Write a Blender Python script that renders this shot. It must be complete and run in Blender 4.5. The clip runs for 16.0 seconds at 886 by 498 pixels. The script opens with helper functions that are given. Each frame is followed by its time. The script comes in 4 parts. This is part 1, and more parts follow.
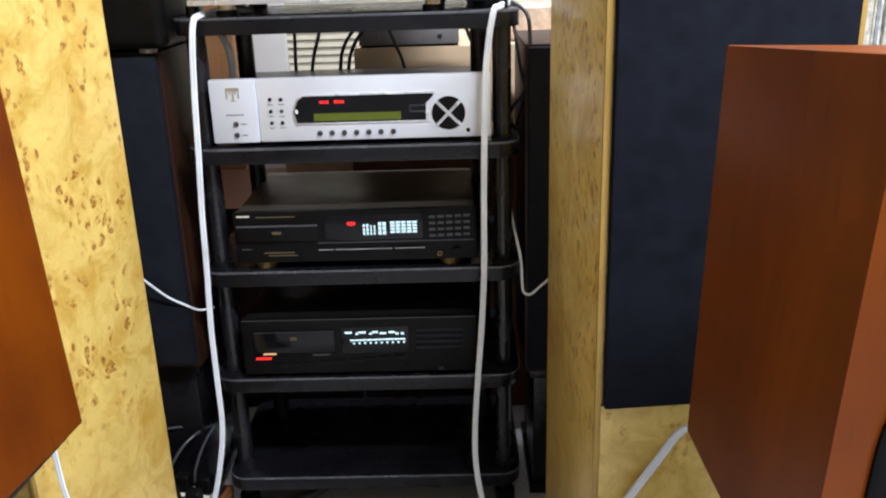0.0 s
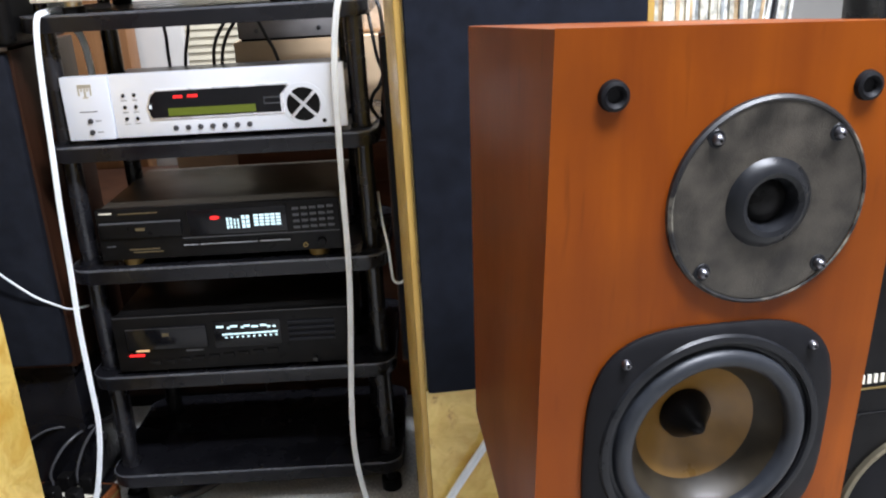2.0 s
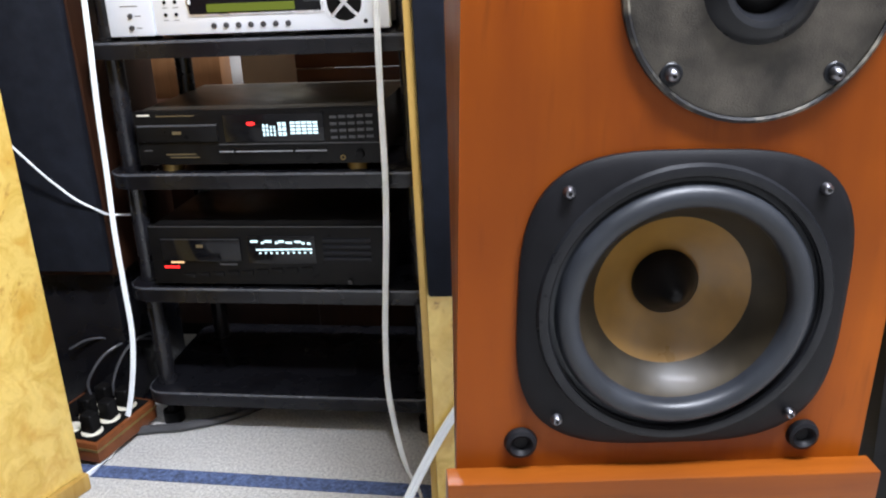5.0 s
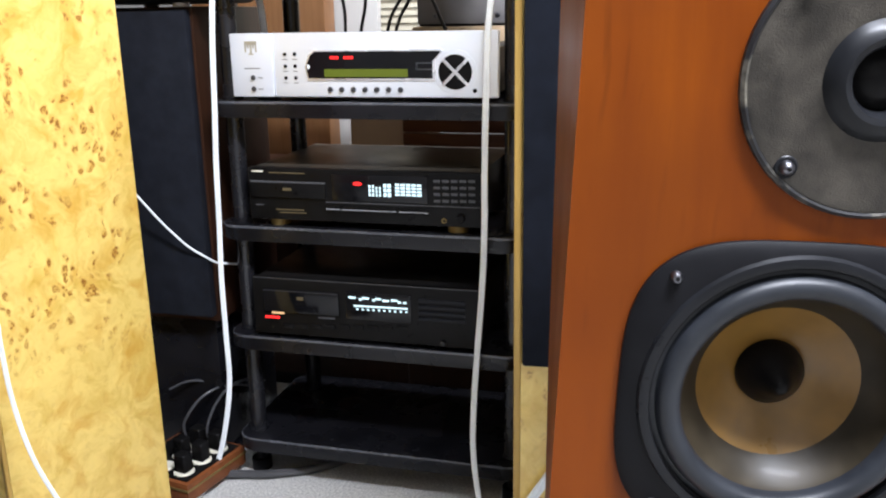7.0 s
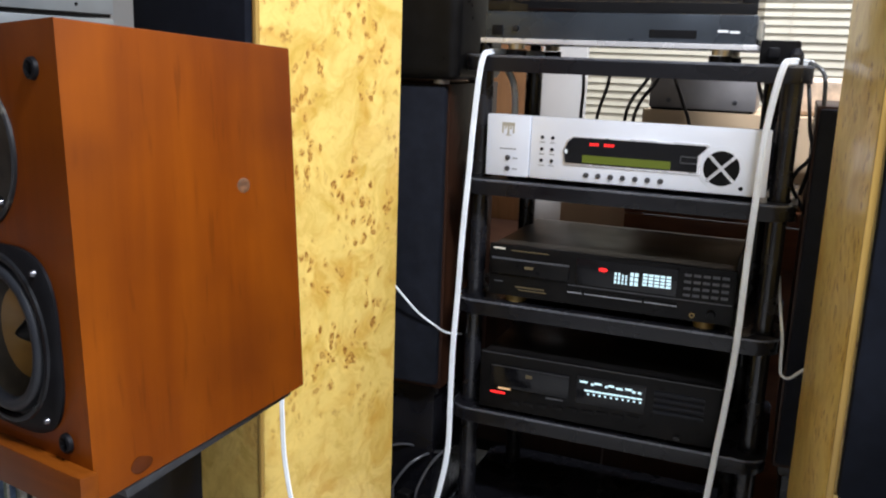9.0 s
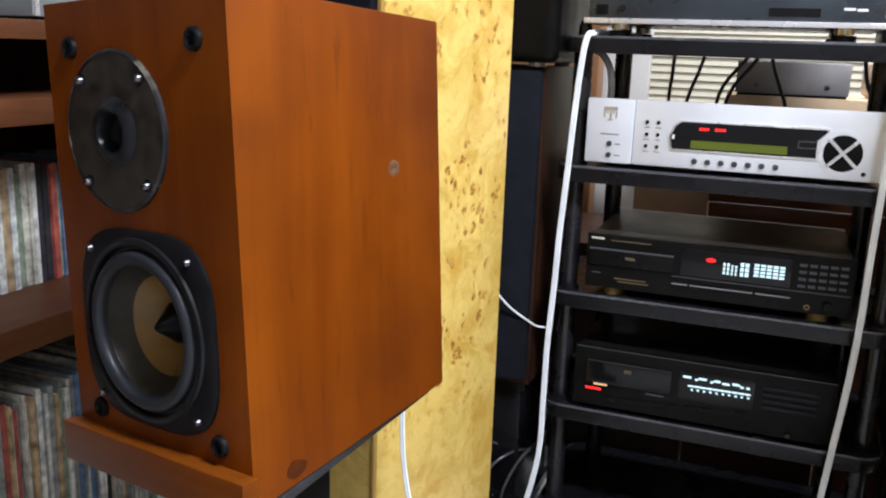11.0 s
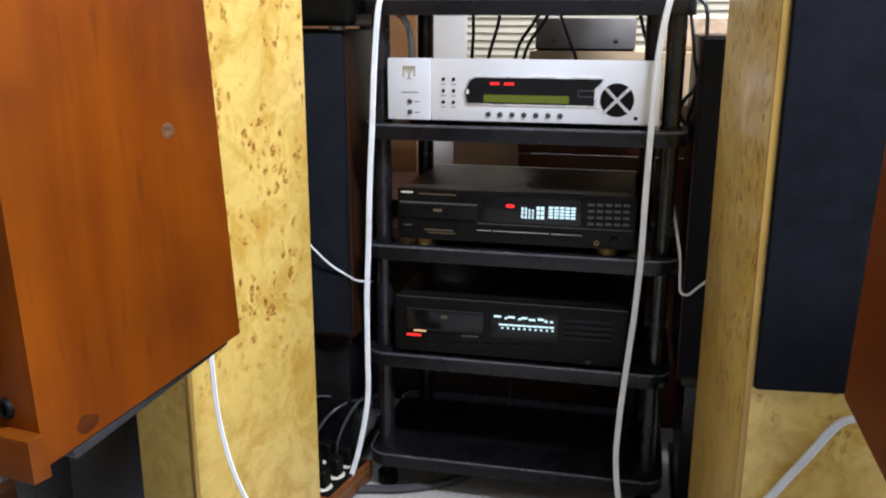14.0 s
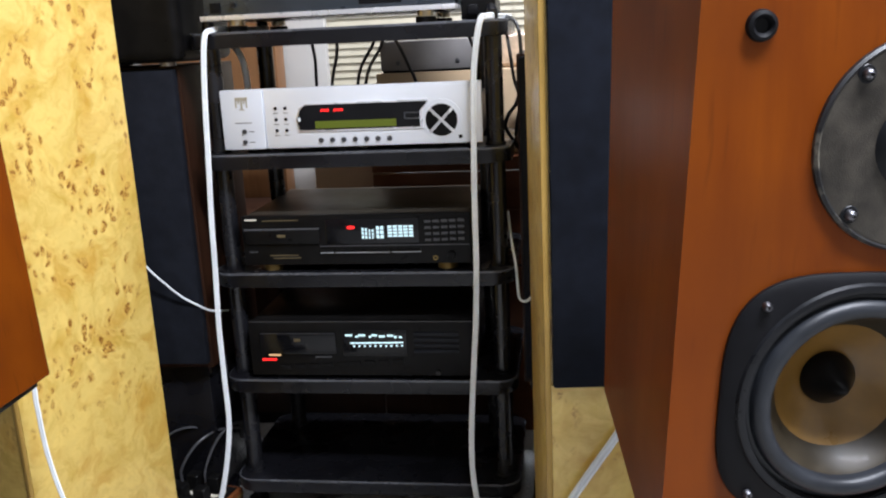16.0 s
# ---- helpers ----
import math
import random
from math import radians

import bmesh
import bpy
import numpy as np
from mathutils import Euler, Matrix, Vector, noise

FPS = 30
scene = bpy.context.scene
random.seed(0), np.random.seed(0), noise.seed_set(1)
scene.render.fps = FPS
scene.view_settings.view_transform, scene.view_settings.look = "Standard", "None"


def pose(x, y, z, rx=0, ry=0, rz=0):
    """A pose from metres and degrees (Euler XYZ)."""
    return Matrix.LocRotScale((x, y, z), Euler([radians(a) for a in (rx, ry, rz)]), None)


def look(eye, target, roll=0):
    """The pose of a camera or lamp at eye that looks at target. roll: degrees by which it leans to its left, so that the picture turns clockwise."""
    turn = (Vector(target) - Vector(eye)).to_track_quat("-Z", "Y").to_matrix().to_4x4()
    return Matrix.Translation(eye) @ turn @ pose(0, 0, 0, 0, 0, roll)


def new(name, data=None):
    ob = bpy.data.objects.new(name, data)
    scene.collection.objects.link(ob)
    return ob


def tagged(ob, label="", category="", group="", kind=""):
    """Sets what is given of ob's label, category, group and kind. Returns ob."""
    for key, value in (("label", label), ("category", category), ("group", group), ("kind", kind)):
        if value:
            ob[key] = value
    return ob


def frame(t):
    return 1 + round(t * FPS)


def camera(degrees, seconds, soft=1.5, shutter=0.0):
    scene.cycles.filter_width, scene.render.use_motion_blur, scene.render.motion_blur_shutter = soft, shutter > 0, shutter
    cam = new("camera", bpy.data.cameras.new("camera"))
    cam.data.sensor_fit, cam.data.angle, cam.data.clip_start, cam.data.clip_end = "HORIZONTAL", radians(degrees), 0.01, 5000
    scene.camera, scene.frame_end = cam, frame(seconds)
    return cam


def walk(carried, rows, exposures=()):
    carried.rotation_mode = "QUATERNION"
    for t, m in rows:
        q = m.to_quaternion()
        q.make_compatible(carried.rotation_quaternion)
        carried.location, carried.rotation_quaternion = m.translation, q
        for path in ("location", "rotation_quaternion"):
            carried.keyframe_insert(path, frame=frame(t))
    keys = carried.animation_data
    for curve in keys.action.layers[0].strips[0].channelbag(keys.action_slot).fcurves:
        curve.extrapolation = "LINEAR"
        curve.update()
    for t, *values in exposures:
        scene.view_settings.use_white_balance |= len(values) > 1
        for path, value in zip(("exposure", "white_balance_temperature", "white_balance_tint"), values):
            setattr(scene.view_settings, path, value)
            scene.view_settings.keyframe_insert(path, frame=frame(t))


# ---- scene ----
cam = camera(54.23, 16.0, soft=2.1)
PATH = [
    (0, (0.171, -0.174, 0.997), (0.131, 1.716, 0.346), -1.8),
    (0.5, (0.221, -0.18, 1.0), (0.226, 1.707, 0.337), -1.66),
    (1, (0.274, -0.183, 0.994), (0.294, 1.704, 0.331), -2.04),
    (1.5, (0.321, -0.188, 0.989), (0.331, 1.699, 0.325), -2.63),
    (2, (0.372, -0.18, 0.982), (0.367, 1.706, 0.316), -3.23),
    (2.5, (0.403, -0.177, 0.962), (0.384, 1.707, 0.289), -3.24),
    (3, (0.415, -0.177, 0.934), (0.355, 1.702, 0.251), -2.62),
    (3.5, (0.415, -0.166, 0.899), (0.312, 1.708, 0.207), -2.62),
    (6, (0.542, -0.081, 0.816), (0.129, 1.779, 0.207), -2.18),
    (6.5, (0.536, -0.091, 0.831), (0.082, 1.774, 0.27), -1.58),
    (7, (0.49, -0.116, 0.84), (-0.011, 1.747, 0.313), -1.08),
    (7.5, (0.434, -0.139, 0.861), (-0.118, 1.715, 0.355), -0.27),
    (8, (0.375, -0.145, 0.89), (-0.235, 1.694, 0.393), 0.76),
    (8.5, (0.314, -0.157, 0.902), (-0.354, 1.668, 0.431), 1.13),
    (9, (0.255, -0.178, 0.908), (-0.466, 1.635, 0.468), 2.05),
    (9.5, (0.203, -0.185, 0.907), (-0.555, 1.617, 0.485), 2.33),
    (12, (0.041, -0.192, 0.869), (-0.565, 1.653, 0.39), 1.56),
    (12.5, (0.071, -0.203, 0.87), (-0.479, 1.655, 0.378), 1.36),
    (13, (0.104, -0.214, 0.875), (-0.413, 1.65, 0.366), 1.14),
    (13.5, (0.153, -0.221, 0.876), (-0.303, 1.658, 0.363), 0.6),
    (14, (0.189, -0.221, 0.875), (-0.229, 1.666, 0.363), 0.14),
    (14.5, (0.228, -0.221, 0.877), (-0.147, 1.676, 0.368), -0.2),
    (15, (0.275, -0.235, 0.883), (-0.061, 1.673, 0.388), -0.85),
    (15.5, (0.324, -0.24, 0.887), (0.006, 1.674, 0.406), -2.29),
    (16, (0.354, -0.232, 0.889), (0.082, 1.69, 0.408), -2.78),
]
walk(cam, [(t, look(eye, target, roll)) for t, eye, target, roll in PATH],
     exposures=((0, 0.06), (0.7, 0.22), (1.2, 0.32), (2, 0.38), (3.5, 0.60), (6.5, 0.58), (8, 0.22), (9.5, 0.06), (12.0, 0.16), (13.5, 0.10), (14.5, 0.05), (16, 0.07)))

# ---- world and lights ----
world = bpy.data.worlds.new("world")
world.use_nodes = True
scene.world = world
world.node_tree.nodes["Background"].inputs[0].default_value = (0.75, 0.85, 1.0, 1)
world.node_tree.nodes["Background"].inputs[1].default_value = 0.6


def area_lamp(name, x, y, z, sx, sy, power, colour, rx=0, ry=0, rz=0):
    data = bpy.data.lights.new(name, "AREA")
    data.shape, data.size, data.size_y, data.energy, data.color = "RECTANGLE", sx, sy, power, colour
    ob = new(name, data)
    ob.matrix_world = pose(x, y, z, rx, ry, rz)
    return ob


COOL = (0.95, 1.0, 1.14)
area_lamp("ceiling_and_fill_light", 1.05, -0.05, 2.40, 1.1, 0.25, 104, COOL)
# Weak fill added to lift the speaker fronts; no known fitting.
area_lamp("ceiling_and_fill_light", 0.6, -1.0, 2.40, 1.2, 0.2, 6, COOL)
# Fill added to brighten the floor and the things behind the rack.
area_lamp("ceiling_and_fill_light", 0.2, 1.95, 2.40, 1.2, 0.2, 48, COOL)

# ---- materials ----


def mat(name, build):
    m = bpy.data.materials.new(name)
    m.use_nodes = True
    nt = m.node_tree
    bsdf = nt.nodes["Principled BSDF"]
    build(nt, bsdf)
    return m


def node(nt, kind, **inputs):
    n = nt.nodes.new(kind)
    for key, value in inputs.items():
        n.inputs[key.replace("_", " ")].default_value = value
    return n


def coords(nt, scale=(1, 1, 1), rot=(0, 0, 0)):
    tc = nt.nodes.new("ShaderNodeTexCoord")
    mp = nt.nodes.new("ShaderNodeMapping")
    mp.inputs["Scale"].default_value, mp.inputs["Rotation"].default_value = scale, rot
    nt.links.new(tc.outputs["Object"], mp.inputs["Vector"])
    return mp.outputs["Vector"]


def ramp(nt, fac, stops):
    r = nt.nodes.new("ShaderNodeValToRGB")
    el = r.color_ramp.elements
    while len(el) < len(stops):
        el.new(0.5)
    for e, (p, c) in zip(el, stops):
        e.position, e.color = p, (*c, 1)
    nt.links.new(fac, r.inputs["Fac"])
    return r.outputs["Color"]


def noise_tex(nt, vec, scale, detail=4.0, rough=0.55, distort=0.0):
    n = node(nt, "ShaderNodeTexNoise", Scale=scale, Detail=detail, Roughness=rough, Distortion=distort)
    nt.links.new(vec, n.inputs["Vector"])
    return n.outputs["Fac"]


def bump(nt, bsdf, height, strength=0.2, distance=0.001):
    b = node(nt, "ShaderNodeBump", Strength=strength, Distance=distance)
    nt.links.new(height, b.inputs["Height"])
    nt.links.new(b.outputs["Normal"], bsdf.inputs["Normal"])


def mixed(nt, a, b, fac, mode="MIX"):
    m = nt.nodes.new("ShaderNodeMix")
    m.data_type, m.blend_type = "RGBA", mode
    for sock, val in ((m.inputs[0], fac), (m.inputs[6], a), (m.inputs[7], b)):
        if isinstance(val, (float, int)):
            sock.default_value = val
        elif isinstance(val, tuple):
            sock.default_value = (*val, 1)
        else:
            nt.links.new(val, sock)
    return m.outputs[2]


def mapped(nt, fac, a, b, c=0.0, d=1.0):
    m = node(nt, "ShaderNodeMapRange")
    nt.links.new(fac, m.inputs["Value"])
    for key, val in zip(("From Min", "From Max", "To Min", "To Max"), (a, b, c, d)):
        m.inputs[key].default_value = val
    return m.outputs["Result"]


def plain(name, colour, rough=0.5, metal=0.0, vary=0.15, scale=30.0, relief=0.1, coat=0.0, spec=0.5):
    """A paint, plastic or metal with soft smudges and a fine grain."""
    def build(nt, bsdf):
        v = coords(nt)
        big = noise_tex(nt, v, scale, 3)
        fine = noise_tex(nt, v, scale * 25, 2)
        lo, hi = tuple(c * (1 - vary) for c in colour), tuple(min(1, c * (1 + vary)) for c in colour)
        col = ramp(nt, big, [(0.3, lo), (0.7, hi)])
        nt.links.new(col, bsdf.inputs["Base Color"])
        nt.links.new(mapped(nt, big, 0.3, 0.7, max(0.03, rough - 0.08), min(1, rough + 0.08)), bsdf.inputs["Roughness"])
        bsdf.inputs["Metallic"].default_value = metal
        bsdf.inputs["Specular IOR Level"].default_value = spec
        bsdf.inputs["Coat Weight"].default_value = coat
        if relief:
            bump(nt, bsdf, fine, relief, 0.0004)
    return mat(name, build)


def glow(name, colour, strength):
    def build(nt, bsdf):
        bsdf.inputs["Base Color"].default_value = (*[c * 0.1 for c in colour], 1)
        bsdf.inputs["Emission Color"].default_value = (*colour, 1)
        bsdf.inputs["Emission Strength"].default_value = strength
    return mat(name, build)


def wood(name, light, dark, rough=0.35, grain=(60, 60, 2.5), coat=0.2, blotch=4.0):
    """Straight-grained veneer, its grain running along the object's z."""
    def build(nt, bsdf):
        v = coords(nt, grain)
        streak = noise_tex(nt, v, 1.0, 5, 0.6, 0.6)
        patch = noise_tex(nt, coords(nt), blotch, 3, 0.5)
        pores = noise_tex(nt, coords(nt, tuple(g * 8 for g in grain)), 1.0, 2)
        col = ramp(nt, streak, [(0.25, dark), (0.75, light)])
        col = mixed(nt, col, tuple(c * 0.62 for c in dark), mapped(nt, patch, 0.42, 0.72, 0, 0.7))
        col = mixed(nt, col, tuple(c * 0.5 for c in dark), mapped(nt, pores, 0.62, 0.75, 0, 0.35))
        nt.links.new(col, bsdf.inputs["Base Color"])
        nt.links.new(mapped(nt, patch, 0.3, 0.7, rough - 0.06, rough + 0.1), bsdf.inputs["Roughness"])
        bsdf.inputs["Coat Weight"].default_value, bsdf.inputs["Coat Roughness"].default_value = coat, 0.3
        bsdf.inputs["Specular IOR Level"].default_value = 0.15
        bump(nt, bsdf, pores, 0.12, 0.0003)
    return mat(name, build)


def burl(name, base, shade, knot):
    """Figured burl veneer: cloudy ripples, and clusters of small dark eyes."""
    def build(nt, bsdf):
        v = coords(nt)
        warp = node(nt, "ShaderNodeTexNoise", Scale=9.0, Detail=3.0)
        nt.links.new(v, warp.inputs["Vector"])
        sub = nt.nodes.new("ShaderNodeVectorMath")
        sub.operation = "MULTIPLY_ADD"
        sub.inputs[1].default_value = (0.09, 0.09, 0.09)
        nt.links.new(warp.outputs["Color"], sub.inputs[0])
        nt.links.new(v, sub.inputs[2])
        curl = node(nt, "ShaderNodeTexNoise", Scale=46.0, Detail=2.0)
        nt.links.new(v, curl.inputs["Vector"])
        twist = nt.nodes.new("ShaderNodeVectorMath")
        twist.operation = "MULTIPLY_ADD"
        twist.inputs[1].default_value = (0.016, 0.016, 0.016)
        nt.links.new(curl.outputs["Color"], twist.inputs[0])
        nt.links.new(sub.outputs[0], twist.inputs[2])
        w = twist.outputs[0]
        cloud = noise_tex(nt, w, 10.0, 5, 0.6, 1.6)
        amber = noise_tex(nt, w, 21.0, 3, 0.55, 0.6)
        fine = noise_tex(nt, w, 70.0, 4, 0.6, 0.8)
        where = noise_tex(nt, v, 11.0, 2, 0.5)
        cells = node(nt, "ShaderNodeTexVoronoi", Scale=62.0)
        long = nt.nodes.new("ShaderNodeVectorMath")
        long.operation = "MULTIPLY"
        long.inputs[1].default_value = (1.15, 1.15, 0.68)
        nt.links.new(w, long.inputs[0])
        nt.links.new(long.outputs[0], cells.inputs["Vector"])
        pick = nt.nodes.new("ShaderNodeSeparateColor")
        nt.links.new(cells.outputs["Color"], pick.inputs[0])
        gate = mapped(nt, where, 0.40, 0.50, 0, 1)
        height = nt.nodes.new("ShaderNodeSeparateXYZ")
        nt.links.new(v, height.inputs[0])
        some = mapped(nt, pick.outputs[0], 0.28, 0.40, 0, 1)

        def times(a, b):
            m = nt.nodes.new("ShaderNodeMath")
            m.operation = "MULTIPLY"
            nt.links.new(a, m.inputs[0])
            nt.links.new(b, m.inputs[1])
            return m.outputs[0]
        dist = cells.outputs["Distance"]
        broken = mapped(nt, noise_tex(nt, v, 120.0, 2, 0.6), 0.44, 0.56, 0, 1)
        ring = times(times(mapped(nt, dist, 0.10, 0.24, 0, 1), mapped(nt, dist, 0.28, 0.46, 1, 0)), broken)
        dots = mapped(nt, dist, 0.06, 0.20, 1, 0)
        both = nt.nodes.new("ShaderNodeMath")
        both.operation = "MAXIMUM"
        nt.links.new(ring, both.inputs[0])
        nt.links.new(dots, both.inputs[1])
        gate = times(gate, mapped(nt, height.outputs[2], 0.34, 0.44, 0.12, 1))
        eyes = times(times(both.outputs[0], gate), some)
        halo = times(mapped(nt, cells.outputs["Distance"], 0.25, 0.8, 0.6, 0), gate)
        col = ramp(nt, cloud, [(0.34, shade), (0.52, base), (0.8, tuple(min(1, c * 1.12) for c in base))])
        col = mixed(nt, col, shade, mapped(nt, fine, 0.5, 0.75, 0, 0.35))
        col = mixed(nt, col, (0.54, 0.275, 0.032), mapped(nt, amber, 0.50, 0.72, 0, 0.65))
        col = mixed(nt, col, tuple(min(1, c * 1.2) for c in base), mixed_fac(nt, halo, 0.7))
        col = mixed(nt, col, (0.50, 0.235, 0.028), mixed_fac(nt, times(times(mapped(nt, dist, 0.2, 0.62, 1, 0), gate), some), 0.55))
        col = mixed(nt, col, knot, mixed_fac(nt, eyes, 0.92))
        nt.links.new(col, bsdf.inputs["Base Color"])
        bsdf.inputs["Roughness"].default_value = 0.32
        bsdf.inputs["Coat Weight"].default_value, bsdf.inputs["Coat Roughness"].default_value = 0.3, 0.2
        bump(nt, bsdf, fine, 0.08, 0.0003)
    return mat(name, build)


def mixed_fac(nt, fac, k):
    return mapped(nt, fac, 0, 1, 0, k)


def carpet_build(nt, bsdf):
    v = coords(nt)
    tuft = noise_tex(nt, v, 210, 3, 0.8)
    speck = noise_tex(nt, v, 600, 2, 0.7)
    patch = noise_tex(nt, v, 5, 3)
    col = ramp(nt, tuft, [(0.30, (0.28, 0.28, 0.28)), (0.5, (0.52, 0.51, 0.485)), (0.70, (0.75, 0.74, 0.70))])
    col = mixed(nt, col, (0.2, 0.19, 0.18), mapped(nt, patch, 0.45, 0.8, 0, 0.25))
    nt.links.new(col, bsdf.inputs["Base Color"])
    bsdf.inputs["Roughness"].default_value = 0.95
    bump(nt, bsdf, speck, 0.8, 0.003)


BURL = burl("burl_veneer", (0.74, 0.53, 0.145), (0.57, 0.36, 0.062), (0.25, 0.090, 0.012))
MAPLE = wood("maple_lipping", (0.52, 0.34, 0.10), (0.36, 0.21, 0.045), 0.35)
CHERRY = wood("cherry_veneer", (0.245, 0.0565, 0.0020), (0.118, 0.0205, 0.0008), 0.40, (13, 13, 1.5), 0.04, 4.5)
CHERRY_EDGE = wood("cherry_lipping", (0.21, 0.055, 0.005), (0.13, 0.030, 0.0025), 0.36, (2.5, 50, 50), 0.2, 5.0)
WALNUT = wood("walnut_veneer", (0.048, 0.019, 0.009), (0.020, 0.008, 0.0045), 0.45, (50, 50, 2.0), 0.1)
# Bookcase wood, darker than PLANK: the shadow it stands in is in the colour.
SHADED_SHELF_WOOD = wood("shaded_shelf_wood", (0.15, 0.055, 0.022), (0.085, 0.030, 0.012), 0.45, (40, 3, 40), 0.1)
PLANK = wood("red_brown_wood", (0.21, 0.068, 0.022), (0.11, 0.034, 0.012), 0.4, (3, 40, 40), 0.2)
BLACK_SHELF = plain("black_laminate", (0.0070, 0.0070, 0.0088), 0.28, 0, 0.3, 12, 0.2, 0, 0.32)
BLACK_TUBE = plain("black_enamel", (0.010, 0.010, 0.012), 0.25, 0, 0.3, 20, 0.05)
BLACK_METAL = plain("black_sheet_metal", (0.016, 0.015, 0.0145), 0.36, 0.4, 0.3, 15, 0.2)
BLACK_PLASTIC = plain("black_plastic", (0.0058, 0.0055, 0.0055), 0.34, 0, 0.3, 25, 0.1, 0, 0.12)
GLOSS_BLACK = plain("gloss_black", (0.006, 0.006, 0.007), 0.12, 0, 0.2, 20, 0, 0, 0.3)
DIM_GREY = plain("dim_grey_print", (0.06, 0.062, 0.068), 0.45)
GOLD = plain("dull_gold", (0.24, 0.17, 0.06), 0.45, 0.6)
GOLD_PRINT = plain("faded_gold_print", (0.10, 0.075, 0.035), 0.5)
SILVER = plain("brushed_silver", (0.80, 0.83, 0.88), 0.38, 0.35, 0.04, 8, 0.1)
SILVER_TRIM = plain("silver_trim", (0.80, 0.80, 0.82), 0.28, 0.6, 0.05, 20, 0)
GREY_METAL = plain("grey_metal", (0.29, 0.275, 0.27), 0.45, 0.5, 0.15, 14, 0.2)
CHROME = plain("chrome", (0.17, 0.17, 0.185), 0.32, 1.0, 0.05, 30, 0)
GRILLE = plain("navy_black_cloth", (0.0075, 0.0090, 0.0135), 0.9, 0, 0.3, 40, 0.6, 0, 0.1)
CHARCOAL = plain("charcoal_cloth", (0.0115, 0.013, 0.018), 0.9, 0, 0.25, 40, 0.6, 0, 0.1)
RUBBER = plain("rubber", (0.0050, 0.0050, 0.0060), 0.5, 0, 0.25, 30, 0.15, 0, 0.14)
SURROUND = plain("grey_rubber", (0.016, 0.018, 0.022), 0.42, 0, 0.25, 30, 0.1, 0, 0.35)
HORN = plain("dark_horn", (0.0080, 0.0085, 0.0100), 0.32, 0, 0.25, 30, 0.05, 0, 0.22)
PLATE = plain("grey_plate", (0.036, 0.031, 0.024), 0.40, 0.2, 0.65, 38, 0.9)
CONE = plain("amber_polymer", (0.185, 0.095, 0.017), 0.34, 0, 0.22, 25, 0.1, 0.06)
CONE_RIM = plain("smoky_polymer", (0.026, 0.020, 0.012), 0.46, 0, 0.45, 26, 0.1, 0.02, 0.25)
# Black cover; the cardboard's brown reflection is put into its colour.
TOP_METAL = plain("metal_brown_reflection", (0.085, 0.074, 0.058), 0.42, 0.6, 0.08, 6, 0.1)
WHITE_PVC = plain("white_cable", (0.84, 0.88, 0.90), 0.4, 0, 0.08, 20, 0.05)
BLACK_CABLE = plain("black_cable", (0.015, 0.015, 0.016), 0.45)
# Kept dark to cut the light bounced off walls out of view.
WALL_PAINT = plain("wall_paint", (0.30, 0.29, 0.27), 0.8, 0, 0.08, 3, 0.3)
CEILING_PAINT = plain("ceiling_paint", (0.66, 0.65, 0.62), 0.85, 0, 0.05, 3, 0.3)
CARD = plain("cardboard", (0.62, 0.45, 0.28), 0.8, 0, 0.12, 9, 0.4)
WHITE_PANEL = plain("white_panel", (0.54, 0.53, 0.50), 0.5, 0, 0.06, 6, 0.1)
BLIND = plain("cream_blind", (0.50, 0.455, 0.34), 0.5, 0, 0.08, 10, 0.1)
IVORY = plain("ivory_socket", (0.72, 0.68, 0.56), 0.4)
BLUE_TAPE = plain("blue_carpet_band", (0.065, 0.095, 0.19), 0.9, 0, 0.6, 160, 0.6)
def rim_build(nt, bsdf):
    v = coords(nt)
    wear = noise_tex(nt, v, 26.0, 4, 0.65)
    col = mixed(nt, (0.007, 0.007, 0.008), (0.17, 0.155, 0.12), mapped(nt, wear, 0.54, 0.66, 0, 0.85))
    nt.links.new(col, bsdf.inputs["Base Color"])
    bsdf.inputs["Roughness"].default_value = 0.45


WORN_RIM = mat("worn_black_rim", rim_build)
CARPET = mat("speckled_carpet", carpet_build)
RED_GLOW = glow("red_segments", (1.0, 0.02, 0.02), 1.5)
GREEN_GLOW = glow("green_panel", (0.13, 0.17, 0.008), 0.62)
WHITE_GLOW = glow("pale_segments", (0.65, 0.90, 1.0), 1.15)
AMBER_GLOW = glow("amber_segments", (1.0, 0.6, 0.3), 0.8)

# ---- mesh helpers ----


def box(bm, x0, x1, y0, y1, z0, z1, bevel=0.0, seg=2):
    r = bmesh.ops.create_cube(bm, size=1.0)
    bmesh.ops.scale(bm, vec=(x1 - x0, y1 - y0, z1 - z0), verts=r["verts"])
    bmesh.ops.translate(bm, vec=((x0 + x1) / 2, (y0 + y1) / 2, (z0 + z1) / 2), verts=r["verts"])
    if bevel:
        edges = list({e for v in r["verts"] for e in v.link_edges})
        bmesh.ops.bevel(bm, geom=edges, offset=bevel, segments=seg, affect="EDGES", profile=0.6)
    return bm


def boxed(x0, x1, y0, y1, z0, z1, bevel=0.0, seg=2):
    return box(bmesh.new(), x0, x1, y0, y1, z0, z1, bevel, seg)


